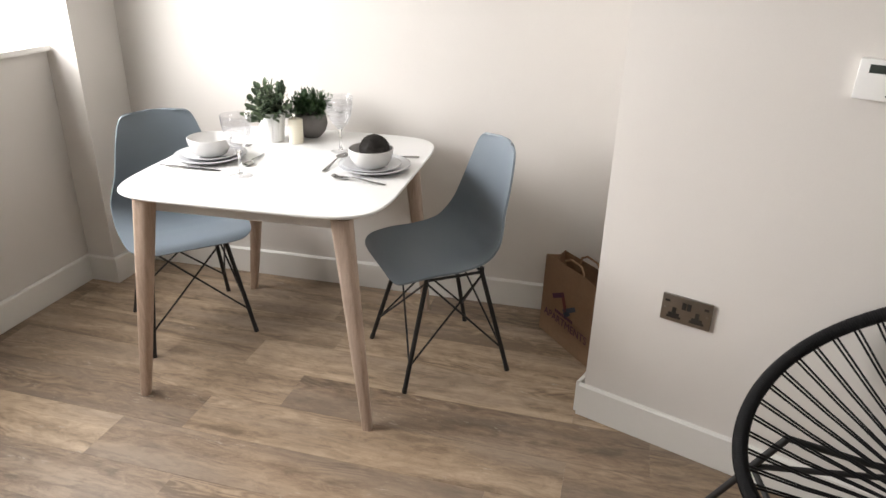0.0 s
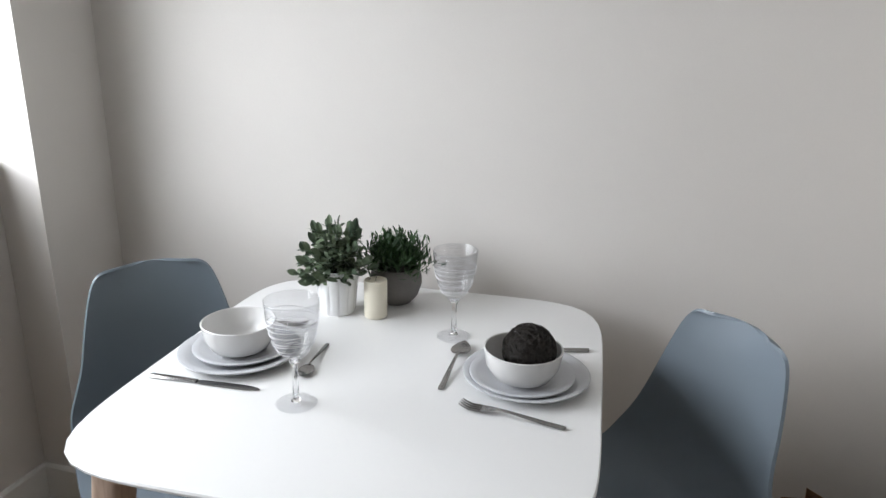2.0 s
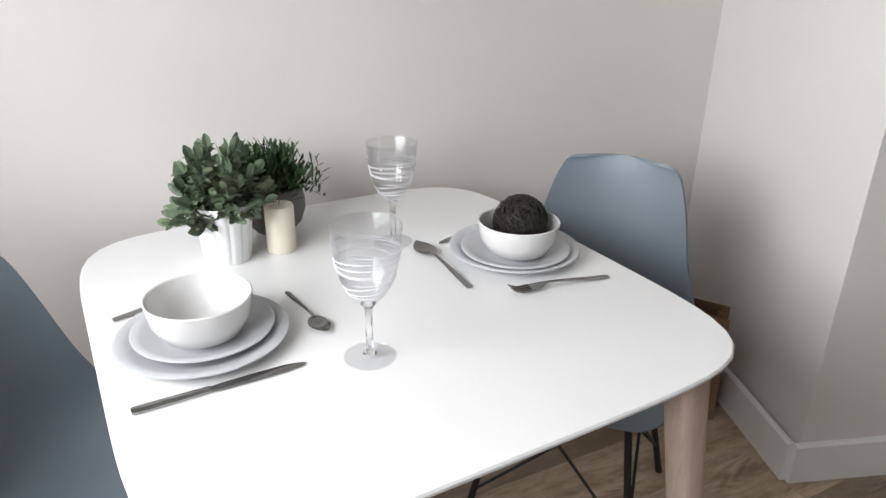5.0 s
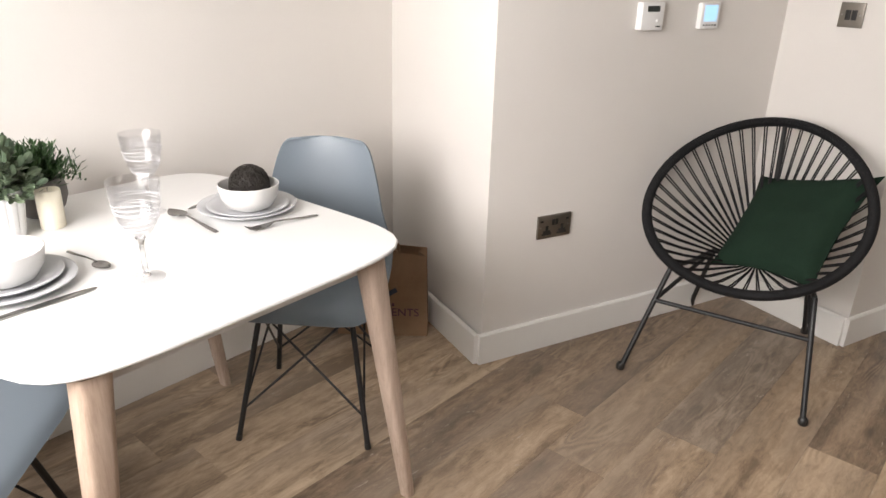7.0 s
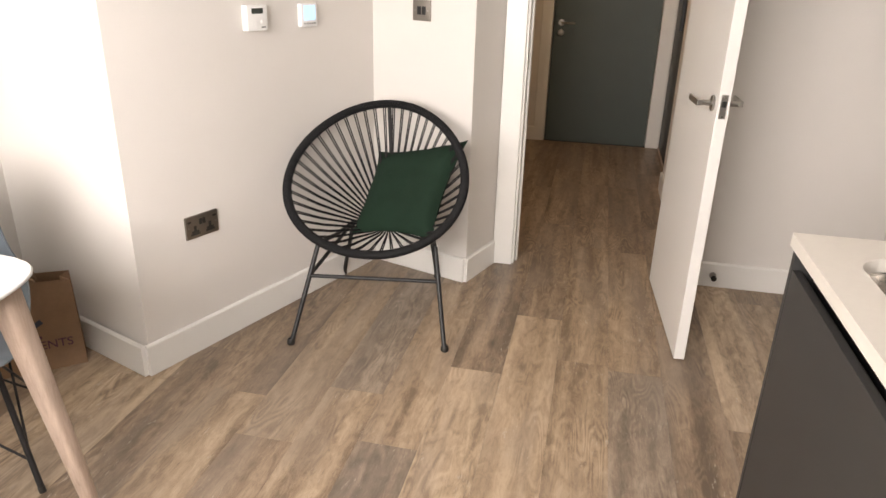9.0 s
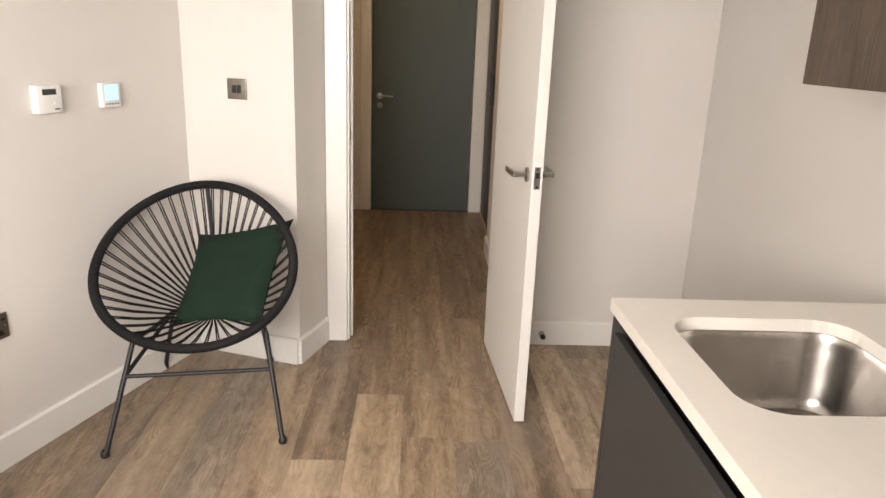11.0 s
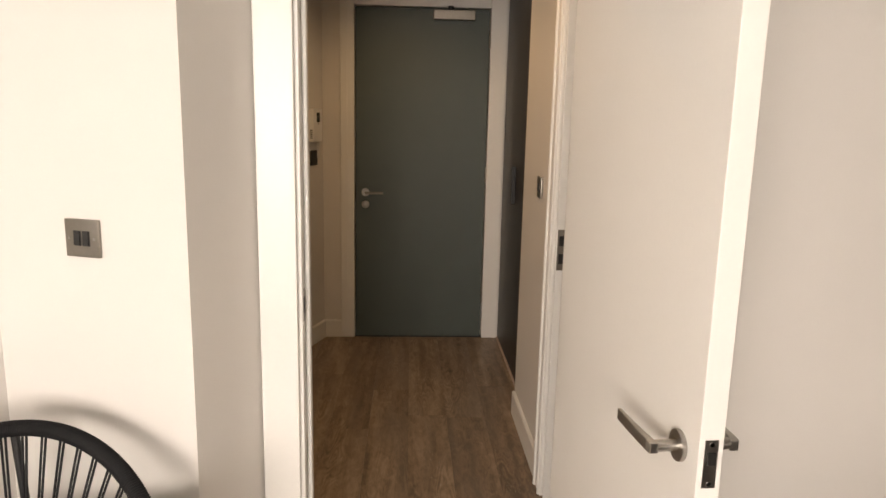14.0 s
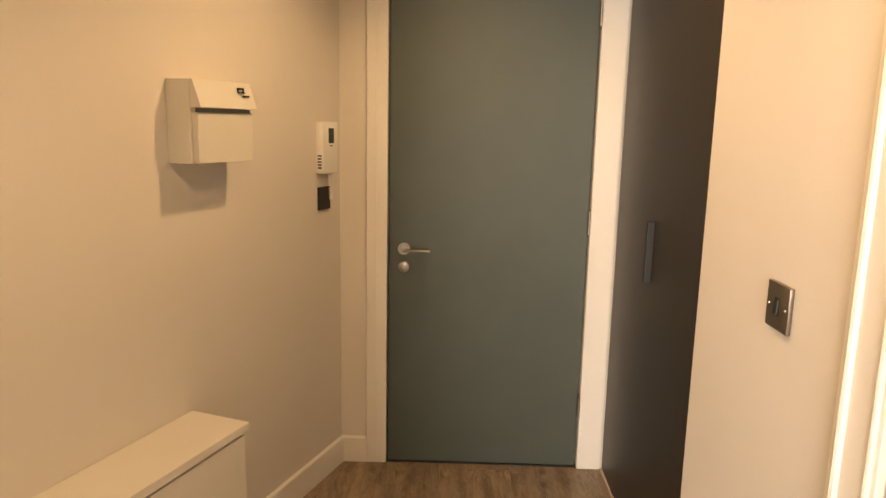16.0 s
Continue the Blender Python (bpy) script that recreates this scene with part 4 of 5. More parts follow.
# twig ball
b = bmesh.new()
rng = random.Random(5)
bmesh.ops.create_icosphere(b, subdivisions=3, radius=0.0445)
for k in range(420):
    ax = Vector((rng.gauss(0, 1), rng.gauss(0, 1), rng.gauss(0, 1))).normalized()
    o = ax.orthogonal().normalized()
    o.rotate(Matrix.Rotation(rng.uniform(0, 6.28), 3, ax))
    w = ax.cross(o)
    rr, a0, span = rng.uniform(0.0455, 0.0525), rng.uniform(0, 6.28), rng.uniform(0.5, 1.5)
    tl = rng.uniform(-0.35, 0.35)
    cr, sh = math.cos(tl), math.sin(tl)
    pts = [rr * (cr * (math.cos(a0 + span * i / 6) * o + math.sin(a0 + span * i / 6) * w) + sh * ax) * (1 + 0.02 * rng.random()) for i in range(7)]
    tube(pts, rng.uniform(0.0006, 0.0013), 4, bm=b)
ball = thing("twig_ball", "dark ball of tangled twigs in a white bowl", "ornament")
part("dark_twig_mass", b, M_WICKER, ball)
b = bmesh.new()
for k in range(80):
    ax = Vector((rng.gauss(0, 1), rng.gauss(0, 1), rng.gauss(0, 1))).normalized()
    o = ax.orthogonal().normalized()
    w = ax.cross(o)
    a0, span, rr = rng.uniform(0, 6.28), rng.uniform(0.3, 0.9), rng.uniform(0.051, 0.0535)
    tube([rr * (math.cos(a0 + span * i / 5) * o + math.sin(a0 + span * i / 5) * w) * (1 + 0.015 * rng.random()) for i in range(6)], 0.0005, 4, bm=b)
part("pale_twig_mass", b, M_WICKER2, ball)
ball.matrix_world = pose(-0.492, 2.332, TZ + 0.0105 + 0.0585)

# candle
cn = thing("pillar_candle", "short ivory pillar candle between the plant pots", "candle", pose(-0.898, 2.553, TZ))
part("wax", lathe([(0, 0), (0.0265, 0), (0.028, 0.002), (0.028, 0.090), (0.0265, 0.093), (0.020, 0.092), (0.008, 0.090), (0, 0.090)], 40), M_WAX, cn, "", True)
part("wick", tube([(0, 0, 0.089), (0.001, 0, 0.096), (0.003, 0.001, 0.101)], 0.001, 6), M_WICK, cn)


def leaf_bm(b, base, out, up, length, width, cup=0.15, fold=0.25):
    out, up = out.normalized(), up.normalized()
    side = out.cross(up).normalized()
    up = side.cross(out)
    rows = []
    for i, (u, w) in enumerate(((0, 0.10), (0.2, 0.62), (0.48, 1.0), (0.72, 0.92), (0.90, 0.52), (1.0, 0.05))):
        c = base + out * (length * u) - up * (cup * length * u * u)
        rows.append([b.verts.new(c + side * (width * w * v) + up * (fold * width * w * abs(v))) for v in (-1, 0, 1)])
    for r0, r1 in zip(rows, rows[1:]):
        for i in range(2):
            b.faces.new((r0[i], r0[i + 1], r1[i + 1], r1[i]))


def sage_plant(x, y, z):
    pl = thing("potted_plant", "bushy sage-green artificial plant in a ribbed white pot", "plant", pose(x, y, z), "potted plants")
    b = bmesh.new()
    seg = 72
    rings = []
    for r, h, rib in ((0.030, 0.0, 0), (0.041, 0.0, 0), (0.043, 0.004, 0.4), (0.049, 0.06, 1), (0.0545, 0.108, 1), (0.0555, 0.112, 0.3), (0.0535, 0.114, 0), (0.051, 0.112, 0), (0.049, 0.098, 0)):
        rings.append([b.verts.new(((r - 0.0030 * rib * max(0, math.cos(12 * 2 * math.pi * i / seg)) ** 6) * math.cos(2 * math.pi * i / seg), (r - 0.0030 * rib * max(0, math.cos(12 * 2 * math.pi * i / seg)) ** 6) * math.sin(2 * math.pi * i / seg), h)) for i in range(seg)])
    for r0, r1 in zip(rings, rings[1:]):
        for i in range(seg):
            j = (i + 1) % seg
            b.faces.new((r0[i], r0[j], r1[j], r1[i]))
    b.faces.new(rings[0][::-1])
    pot = part("pot", b, M_POTW, pl, "ribbed white glazed pot", True)
    part("soil", lathe([(0, 0.100), (0.0488, 0.099), (0.0488, 0.096)], 24), M_SOIL, pl)
    rng = random.Random(11)
    lb = bmesh.new()
    for k in range(74):
        az = rng.uniform(0, 2 * math.pi)
        lean = abs(rng.gauss(0, 0.60)) + 0.05 if k < 58 else rng.uniform(0.9, 1.35)
        lean = min(lean, 1.4)
        ln_ = rng.uniform(0.060, 0.122) * (1.0 - 0.28 * lean)
        d = Vector((math.sin(lean) * math.cos(az), math.sin(lean) * math.sin(az), math.cos(lean)))
        p0 = Vector((0.03 * rng.random() * math.cos(az), 0.03 * rng.random() * math.sin(az), 0.10))
        droop = 0.02 * lean
        pts = [p0 + d * (ln_ * i / 5) - Vector((0, 0, droop * (i / 5) ** 2)) for i in range(6)]
        part("stem", tube(pts, 0.0011, 5), M_STEM, pl)
        for i in range(2, 6):
            for s in (0, 1, 2):
                a = rng.uniform(0, 2 * math.pi)
                o = (d * rng.uniform(0.35, 0.9) + Vector((math.cos(a), math.sin(a), rng.uniform(-0.5, 0.5))) * 0.9).normalized()
                leaf_bm(lb, pts[i], o, Vector((0, 0, 1)) + 0.5 * Vector((rng.gauss(0, 1), rng.gauss(0, 1), 0)), rng.uniform(0.018, 0.028), rng.uniform(0.0050, 0.0078), rng.uniform(0, 0.3), 0.3)
        leaf_bm(lb, pts[-1], d, Vector((math.cos(az + 1.5), math.sin(az + 1.5), 0.3)), rng.uniform(0.028, 0.042), rng.uniform(0.007, 0.010), 0.1, 0.35)
    part("foliage", lb, M_LEAF, pl, "sage-green pointed leaves", True)
    return pl


def needle_plant(x, y, z):
    pl = thing("potted_plant", "dark green needle-leaved plant in a round grey pot", "plant", pose(x, y, z), "potted plants")
    part("pot", lathe([(0, 0), (0.034, 0), (0.038, 0.002), (0.056, 0.022), (0.0655, 0.050), (0.065, 0.072), (0.058, 0.094), (0.056, 0.096), (0.053, 0.094), (0.057, 0.080), (0.05, 0.078)], 48), M_POTG, pl, "round grey concrete pot", True)
    part("soil", lathe([(0, 0.086), (0.0545, 0.085), (0.0545, 0.078)], 24), M_SOIL, pl)
    rng = random.Random(23)
    lb = bmesh.new()
    for k in range(210):
        az, lean = rng.uniform(0, 6.283), min(1.35, abs(rng.gauss(0.5, 0.45)))
        d = Vector((math.sin(lean) * math.cos(az), math.sin(lean) * math.sin(az), math.cos(lean)))
        p0 = Vector((0.04 * rng.random() * math.cos(az), 0.04 * rng.random() * math.sin(az), 0.085))
        ln_ = rng.uniform(0.055, 0.095)
        for i in range(8):
            p = p0 + d * (ln_ * (0.25 + 0.75 * i / 7)) - Vector((0, 0, 0.012 * lean * (i / 7) ** 2))
            a = rng.uniform(0, 6.283)
            o = (d * 0.8 + 0.8 * Vector((math.cos(a), math.sin(a), rng.uniform(-0.2, 0.7)))).normalized()
            leaf_bm(lb, p, o, Vector((0, 0, 1)), rng.uniform(0.015, 0.027), rng.uniform(0.0021, 0.0032), -0.1, 0.4)
    part("foliage", lb, M_LEAF2, pl, "dense dark green needle leaves", True)
    return pl


sage_plant(-1.000, 2.558, TZ)
needle_plant(-0.884, 2.660, TZ)


# ---------------------------------------------------------------- woven hoop chair and cushion
HF = Vector((-0.985, -0.172, 0)).normalized()
HOOP_B, HOOP_T = Vector((0.688, 1.452, 0.396)), Vector((1.335, 1.575, 0.838))
HOOP_C = (HOOP_B + HOOP_T) / 2
HOOP_L = (HOOP_T - HOOP_B).length / 2
HOOP_U = (HOOP_T - HOOP_B).normalized()
HOOP_S = HOOP_U.cross(HF).normalized()
if HOOP_S.y > 0:
    HOOP_S = -HOOP_S
HOOP_N = HOOP_U.cross(HOOP_S).normalized()
if HOOP_N.z > 0:
    HOOP_N = -HOOP_N
HOOP_W = 0.365


def hoop_point(a):
    c, s = math.cos(a), math.sin(a)
    w = HOOP_W * (1.0 - 0.12 * c) * (0.925 if s > 0 else 1.0)
    lift = -0.02 * (s * s)
    return HOOP_C + HOOP_U * (HOOP_L * c) + HOOP_S * (w * s) + HOOP_N * lift


ac = thing("woven_hoop_chair", "black hoop lounge chair with radiating woven cords", "chair", pose(1.0, 1.5, 0))
inv = pose(1.0, 1.5, 0).inverted()


def ac_part(name, b, material, smooth=True, label=""):
    return part(name, moved(b, inv), material, ac, label, smooth)


ac_part("hoop", tube([hoop_point(2 * math.pi * i / 96) for i in range(96)], 0.0165, 10, closed=True), M_CORD, True, "cord-wrapped black hoop")
wr = bmesh.new()
for i in range(420):
    a = 2 * math.pi * i / 420
    p, q = hoop_point(a), hoop_point(a + 0.01)
    d = (q - p).normalized()
    s0 = d.orthogonal().normalized()
    u0 = d.cross(s0)
    tube([p + 0.0166 * (math.cos(t * math.pi / 4) * s0 + math.sin(t * math.pi / 4) * u0) for t in range(8)], 0.0021, 4, bm=wr, closed=True)
ac_part("hoop_wrapping", wr, M_CORD)
FOC = Vector((1.165, 1.530, 0.340))


def cup_point(a):
    return FOC - HF * (0.012 * math.cos(a)) + HOOP_S * (0.020 * math.sin(a)) + Vector((0, 0, 0.008 * math.cos(a)))


ac_part("seat_ring", tube([cup_point(2 * math.pi * i / 40) for i in range(40)], 0.011, 8, closed=True), M_BLACK)
NC = 46
for i in range(NC):
    a = 2 * math.pi * (i + 0.5) / NC
    p = hoop_point(a)
    q = cup_point(a)
    for o in (-0.0085, 0.0085):
        p2 = hoop_point(a + o * 1.6)
        q2 = cup_point(a + o * 2)
        mid = (p2 + q2) / 2 + HOOP_N * (0.020 + 0.004 * math.cos(a))
        ac_part("cord", tube([p2, p2.lerp(mid, 0.55) + HOOP_N * 0.008, mid, q2.lerp(mid, 0.45) + HOOP_N * 0.010, q2], 0.0029, 5), M_CORD)
FL, FR, RL, RR = Vector((0.633, 1.772, 0)), Vector((0.738, 1.174, 0)), Vector((1.328, 1.805, 0)), Vector((1.405, 1.357, 0))
TL, TR = Vector((0.815, 1.715, 0.365)), Vector((0.905, 1.258, 0.365))
XL, XR = FL.lerp(TL, 0.68), FR.lerp(TR, 0.665)
for name, f, t in (("front_leg", FL, TL), ("front_leg", FR, TR)):
    lg = ac_part(name, tube([f, f.lerp(t, 0.5), t], 0.0095, 10), M_BLACK)
    part("rubber_foot", moved(lathe([(0, 0), (0.013, 0), (0.016, 0.006), (0.015, 0.020), (0.010, 0.026)], 16), inv @ Matrix.Translation(f)), M_SOCK, lg, "", True)
for f, t in ((RL, Vector((1.19, 1.70, 0.33))), (RR, Vector((1.24, 1.36, 0.33)))):
    lg = ac_part("rear_leg", tube([f, t], 0.0095, 10), M_BLACK)
    part("rubber_foot", moved(lathe([(0, 0), (0.013, 0), (0.016, 0.006), (0.015, 0.020), (0.010, 0.026)], 16), inv @ Matrix.Translation(f)), M_SOCK, lg, "", True)
ac_part("crossbar", tube([XL, XR], 0.008, 10), M_BLACK)
ac_part("side_strut", tube([XL, Vector((1.19, 1.70, 0.33))], 0.008, 10), M_BLACK)
ac_part("side_strut", tube([XR, Vector((1.24, 1.36, 0.33))], 0.008, 10), M_BLACK)
ac_part("seat_bar", tube([TL, TL.lerp(Vector((1.19, 1.70, 0.33)), 0.5) + Vector((0, 0, -0.01)), Vector((1.19, 1.70, 0.33)), Vector((1.24, 1.36, 0.33)), TR.lerp(Vector((1.24, 1.36, 0.33)), 0.5) + Vector((0, 0, -0.01)), TR], 0.009, 10), M_BLACK)
ac_part("back_spine", tube([Vector((1.215, 1.53, 0.33)), Vector((1.30, 1.555, 0.45)), Vector((1.345, 1.570, 0.65)), hoop_point(0)], 0.009, 10), M_BLACK)

C_TL, C_TR, C_BL, C_BR = Vector((1.394, 1.640, 0.605)), Vector((1.243, 1.225, 0.708)), Vector((1.021, 1.648, 0.338)), Vector((0.884, 1.268, 0.402))
C_TR = C_TR + (C_TR - C_TL) * 0.05 + Vector((0, 0, 0.012))
n_ = 22
b = bmesh.new()
nrm = (C_TR - C_TL).cross(C_BL - C_TL).normalized()
if nrm.z < 0:
    nrm = -nrm
sides = []
for sgn in (1, -1):
    g = []
    for i in range(n_ + 1):
        row = []
        for j in range(n_ + 1):
            u, v = i / n_, j / n_
            p = C_TL.lerp(C_TR, u).lerp(C_BL.lerp(C_BR, u), v)
            cu, cv = 2 * u - 1, 2 * v - 1
            puff = max(0.0, (1 - cu ** 4) * (1 - cv ** 4)) ** 0.55
            pull = 0.030 * (1 - abs(cu) ** 2) * cv * abs(cv) + 0.0
            pullu = 0.030 * (1 - abs(cv) ** 2) * cu * abs(cu)
            e1, e2 = (C_TR - C_TL).normalized(), (C_BL - C_TL).normalized()
            wob = (0.010 * noise.noise((4 * u + 3 * v, 5 * v, 3.0 * sgn)) + 0.004 * noise.noise((11 * u, 9 * v - 5 * u, 7.0 * sgn))) * puff
            row.append((p - e2 * pull - e1 * pullu + nrm * (sgn * (0.052 * puff + wob))))
        g.append(row)
    sides.append(g)
vt = [[b.verts.new(p) for p in r] for r in sides[0]]
vb = [[vt[i][j] if i in (0, n_) or j in (0, n_) else b.verts.new(sides[1][i][j]) for j in range(n_ + 1)] for i in range(n_ + 1)]
for i in range(n_):
    for j in range(n_):
        b.faces.new((vt[i][j], vt[i + 1][j], vt[i + 1][j + 1], vt[i][j + 1]))
        b.faces.new((vb[i][j + 1], vb[i + 1][j + 1], vb[i + 1][j], vb[i][j]))
bmesh.ops.recalc_face_normals(b, faces=b.faces)
cush = thing("cushion", "square dark green cotton cushion leaning in the hoop chair", "cushion", pose(1.13, 1.44, 0.45))
rim = [vt[i][0].co.copy() for i in range(n_)] + [vt[n_][j].co.copy() for j in range(n_)] + [vt[i][n_].co.copy() for i in range(n_, 0, -1)] + [vt[0][j].co.copy() for j in range(n_, 0, -1)]
ci = pose(1.13, 1.44, 0.45).inverted()
part("cover", moved(b, ci), M_GREEN, cush, "", True)
part("seam", moved(tube(rim, 0.0022, 6, closed=True), ci), M_GREEN, cush, "", True)


# ---------------------------------------------------------------- paper bag
bag_f = Vector((-0.755, -0.655, 0)).normalized()
bag_x = Vector((-bag_f.y, bag_f.x, 0))          # along the printed face
BAGM = Matrix(((bag_x.x, bag_f.x, 0, 0.200), (bag_x.y, bag_f.y, 0, 2.572), (0, 0, 1, 0.001), (0, 0, 0, 1)))
bag = thing("paper_carrier_bag", "brown paper carrier bag printed with a logo, against the wall", "bag", BAGM)


def bag_sheet(hw, dep, h, top_in):
    b = bmesh.new()
    nz, ring = 8, []
    for k in range(nz + 1):
        z = h * k / nz
        w_ = hw * (1 - 0.05 * k / nz)
        dd = dep * (1 - top_in * k / nz)
        fold = 0.030 * min(1, k / nz * 1.4)
        pts = [(-w_, 0), (-w_ * 0.4, 0.003 * math.sin(k)), (w_ * 0.4, 0.003 * math.cos(k * 1.3)), (w_, 0), (w_ - fold, -dd / 2), (w_, -dd), (0.3 * w_, -dd - 0.004 * math.sin(k * 2)), (-w_, -dd), (-w_ + fold, -dd / 2)]
        ring.append([b.verts.new((x, y, z + (0.006 * math.sin(3 * x / hw + k) if k == nz else 0))) for x, y in pts])
    for r0, r1 in zip(ring, ring[1:]):
        for i in range(9):
            j = (i + 1) % 9
            b.faces.new((r0[i], r0[j], r1[j], r1[i]))
    b.faces.new(ring[0][::-1])
    bmesh.ops.recalc_face_normals(b, faces=b.faces)
    bmesh.ops.solidify(b, geom=b.faces[:], thickness=0.0012)
    return b


part("paper", bag_sheet(0.175, 0.12, 0.345, 0.25), M_PAPER, bag)
for y in (-0.012, -0.088):
    part("paper_handle", tube([(-0.06, y, 0.32), (-0.058, y - 0.004, 0.350), (-0.03, y - 0.010, 0.366), (0.03, y - 0.012, 0.362), (0.055, y - 0.004, 0.348), (0.06, y, 0.32)], 0.0045, 6), M_PAPER, bag, "twisted paper handle", True)
lettering("printed_word", "APARTMENTS", 0.046, M_INK1, bag, pose(0.0, 0.0045, 0.088, 90, 0, 0))
for cx, cz, length, turn, mt in ((-0.058, 0.206, 0.080, 62, M_INK1), (-0.018, 0.192, 0.078, -24, M_INK3), (0.018, 0.176, 0.086, 58, M_INK2), (0.006, 0.152, 0.040, 48, M_INK2)):
    part("printed_mark", moved(box(-0.0095, 0.0095, 0.0036, 0.0044, -length / 2, length / 2), pose(cx, 0, cz, 0, turn, 0)), mt, bag)
for k in range(10):
    part("printed_bar", box(0.012 * k - 0.071, 0.012 * k - 0.062, 0.0036, 0.0044, 0.129, 0.141), M_INK1, bag)


# ---------------------------------------------------------------- kitchen
CT, CY = 0.860, 0.231
wt = thing("kitchen_worktop", "pale stone worktop with an undermounted steel sink", "worktop", pose(-0.9, -0.19, CT - 0.03))
sx0, sx1, sy0, sy1 = -0.525, -0.092, -0.27, 0.142
n4 = 9
outer = []
hx, hy = (0.024 + 1.98) / 2, (CY + 0.632) / 2
ocx, ocy = (0.024 - 1.98) / 2, (CY - 0.632) / 2
inner = [(x + (sx0 + sx1) / 2, y + (sy0 + sy1) / 2) for x, y in rounded_rect((sx1 - sx0) / 2, (sy1 - sy0) / 2, 0.085, n4 - 1)]
outer = [(x + ocx, y + ocy) for x, y in rounded_rect(hx, hy, 0.004, n4 - 1)]
b = bmesh.new()
lv = {}
for key, pts in (("o", outer), ("i", inner)):
    for z in (CT - 0.030, CT):
        lv[key, z] = [b.verts.new((x, y, z)) for x, y in pts]
N4 = len(outer)
for i in range(N4):
    j = (i + 1) % N4
    z0, z1 = CT - 0.030, CT
    b.faces.new((lv["o", z1][i], lv["o", z1][j], lv["i", z1][j], lv["i", z1][i]))
    b.faces.new((lv["o", z0][j], lv["o", z0][i], lv["i", z0][i], lv["i", z0][j]))
    b.faces.new((lv["o", z0][i], lv["o", z0][j], lv["o", z1][j], lv["o", z1][i]))
    b.faces.new((lv["i", z0][j], lv["i", z0][i], lv["i", z1][i], lv["i", z1][j]))
bmesh.ops.recalc_face_normals(b, faces=b.faces)
wi = pose(-0.9, -0.19, CT - 0.03).inverted()
part("slab", moved(b, wi), M_STONE, wt)
b = bmesh.new()
rings = []
for grow, z, rr in ((0.012, CT - 0.0305, 0.09), (0.004, CT - 0.034, 0.088), (0.0, CT - 0.05, 0.086), (-0.004, CT - 0.19, 0.08), (-0.02, CT - 0.215, 0.07), (-0.06, CT - 0.222, 0.05)):
    rings.append([b.verts.new((x + (sx0 + sx1) / 2, y + (sy0 + sy1) / 2, z)) for x, y in rounded_rect((sx1 - sx0) / 2 + grow, (sy1 - sy0) / 2 + grow, rr, n4 - 1)])
for r0, r1 in zip(rings, rings[1:]):
    for i in range(N4):
        j = (i + 1) % N4
        b.faces.new((r0[i], r1[i], r1[j], r0[j]))
b.faces.new(rings[-1])
sink = tagged(part("kitchen_sink", b, M_SINK, None, "", True), "brushed steel undermount kitchen sink bowl", "sink")
part("waste", lathe([(0, 0.002), (0.03, 0.002), (0.042, 0.004), (0.044, 0.0)], 32, centre=((sx0 + sx1) / 2, -0.05, CT - 0.222)), M_CHROME, sink, "", True)
hob = thing("hob", "black glass hob set in the worktop", "hob", pose(-1.08, -0.1, CT))
part("glass", box(-0.29, 0.29, -0.26, 0.25, 0.0015, 0.007, 0.002), M_HOB, hob)
part("steel_trim", box(-0.294, 0.294, 0.2505, 0.256, 0.001, 0.0075, 0.001), M_STEEL, hob)


def base_unit(x0, x1, label):
    u = thing("base_cabinet", label, "cabinet", pose((x0 + x1) / 2, -0.221, 0), "kitchen base cabinets")
    w = (x1 - x0) / 2
    part("body", box(-w, w, -0.40, 0.422, 0.10, CT - 0.24, 0.001), M_GREY, u)
    part("plinth", box(-w, w, -0.40, 0.36, 0.001, 0.099), M_GAP, u)
    part("door", box(-w + 0.0015, w - 0.0015, 0.424, 0.443, 0.105, CT - 0.080, 0.0015), M_GREY, u, "flat anthracite door")
    part("grip_rail", box(-w, w, 0.340, 0.393, CT - 0.115, CT - 0.032), M_GAP, u, "black recessed grip rail")
    return u


base_unit(-0.672, -0.002, "anthracite kitchen base cabinet with a recessed grip rail")
structure("panel_counter_end", box(0.0, 0.018, -0.63, 0.222, 0.001, CT - 0.031, 0.001), M_GREY, "anthracite end panel of the kitchen counter", "panel")
ov = thing("oven", "built-in black glass oven under the worktop", "oven", pose(-0.98, -0.221, 0))
part("body", box(-0.302, 0.302, -0.40, 0.40, 0.10, CT - 0.033, 0.001), M_GAP, ov)
part("control_panel", box(-0.300, 0.300, 0.424, 0.443, CT - 0.155, CT - 0.080, 0.002), M_GREY, ov)
part("oven_door", box(-0.300, 0.300, 0.424, 0.444, 0.18, CT - 0.160, 0.002), M_HOB, ov, "black glass oven door")
part("oven_trim", box(0.292, 0.2995, 0.4445, 0.448, 0.18, CT - 0.160), M_STEEL, ov)
part("oven_handle", tube([(-0.25, 0.478, CT - 0.20), (0.25, 0.478, CT - 0.20)], 0.008, 12), M_STEEL, ov, "", True)
for x in (-0.2, 0.2):
    part("handle_post", tube([(x, 0.443, CT - 0.20), (x, 0.475, CT - 0.20)], 0.006, 10), M_STEEL, ov, "", True)
part("kick", box(-0.302, 0.302, -0.40, 0.36, 0.001, 0.099), M_GAP, ov)
base_unit(-1.95, -1.285, "anthracite kitchen base cabinet with a recessed grip rail")


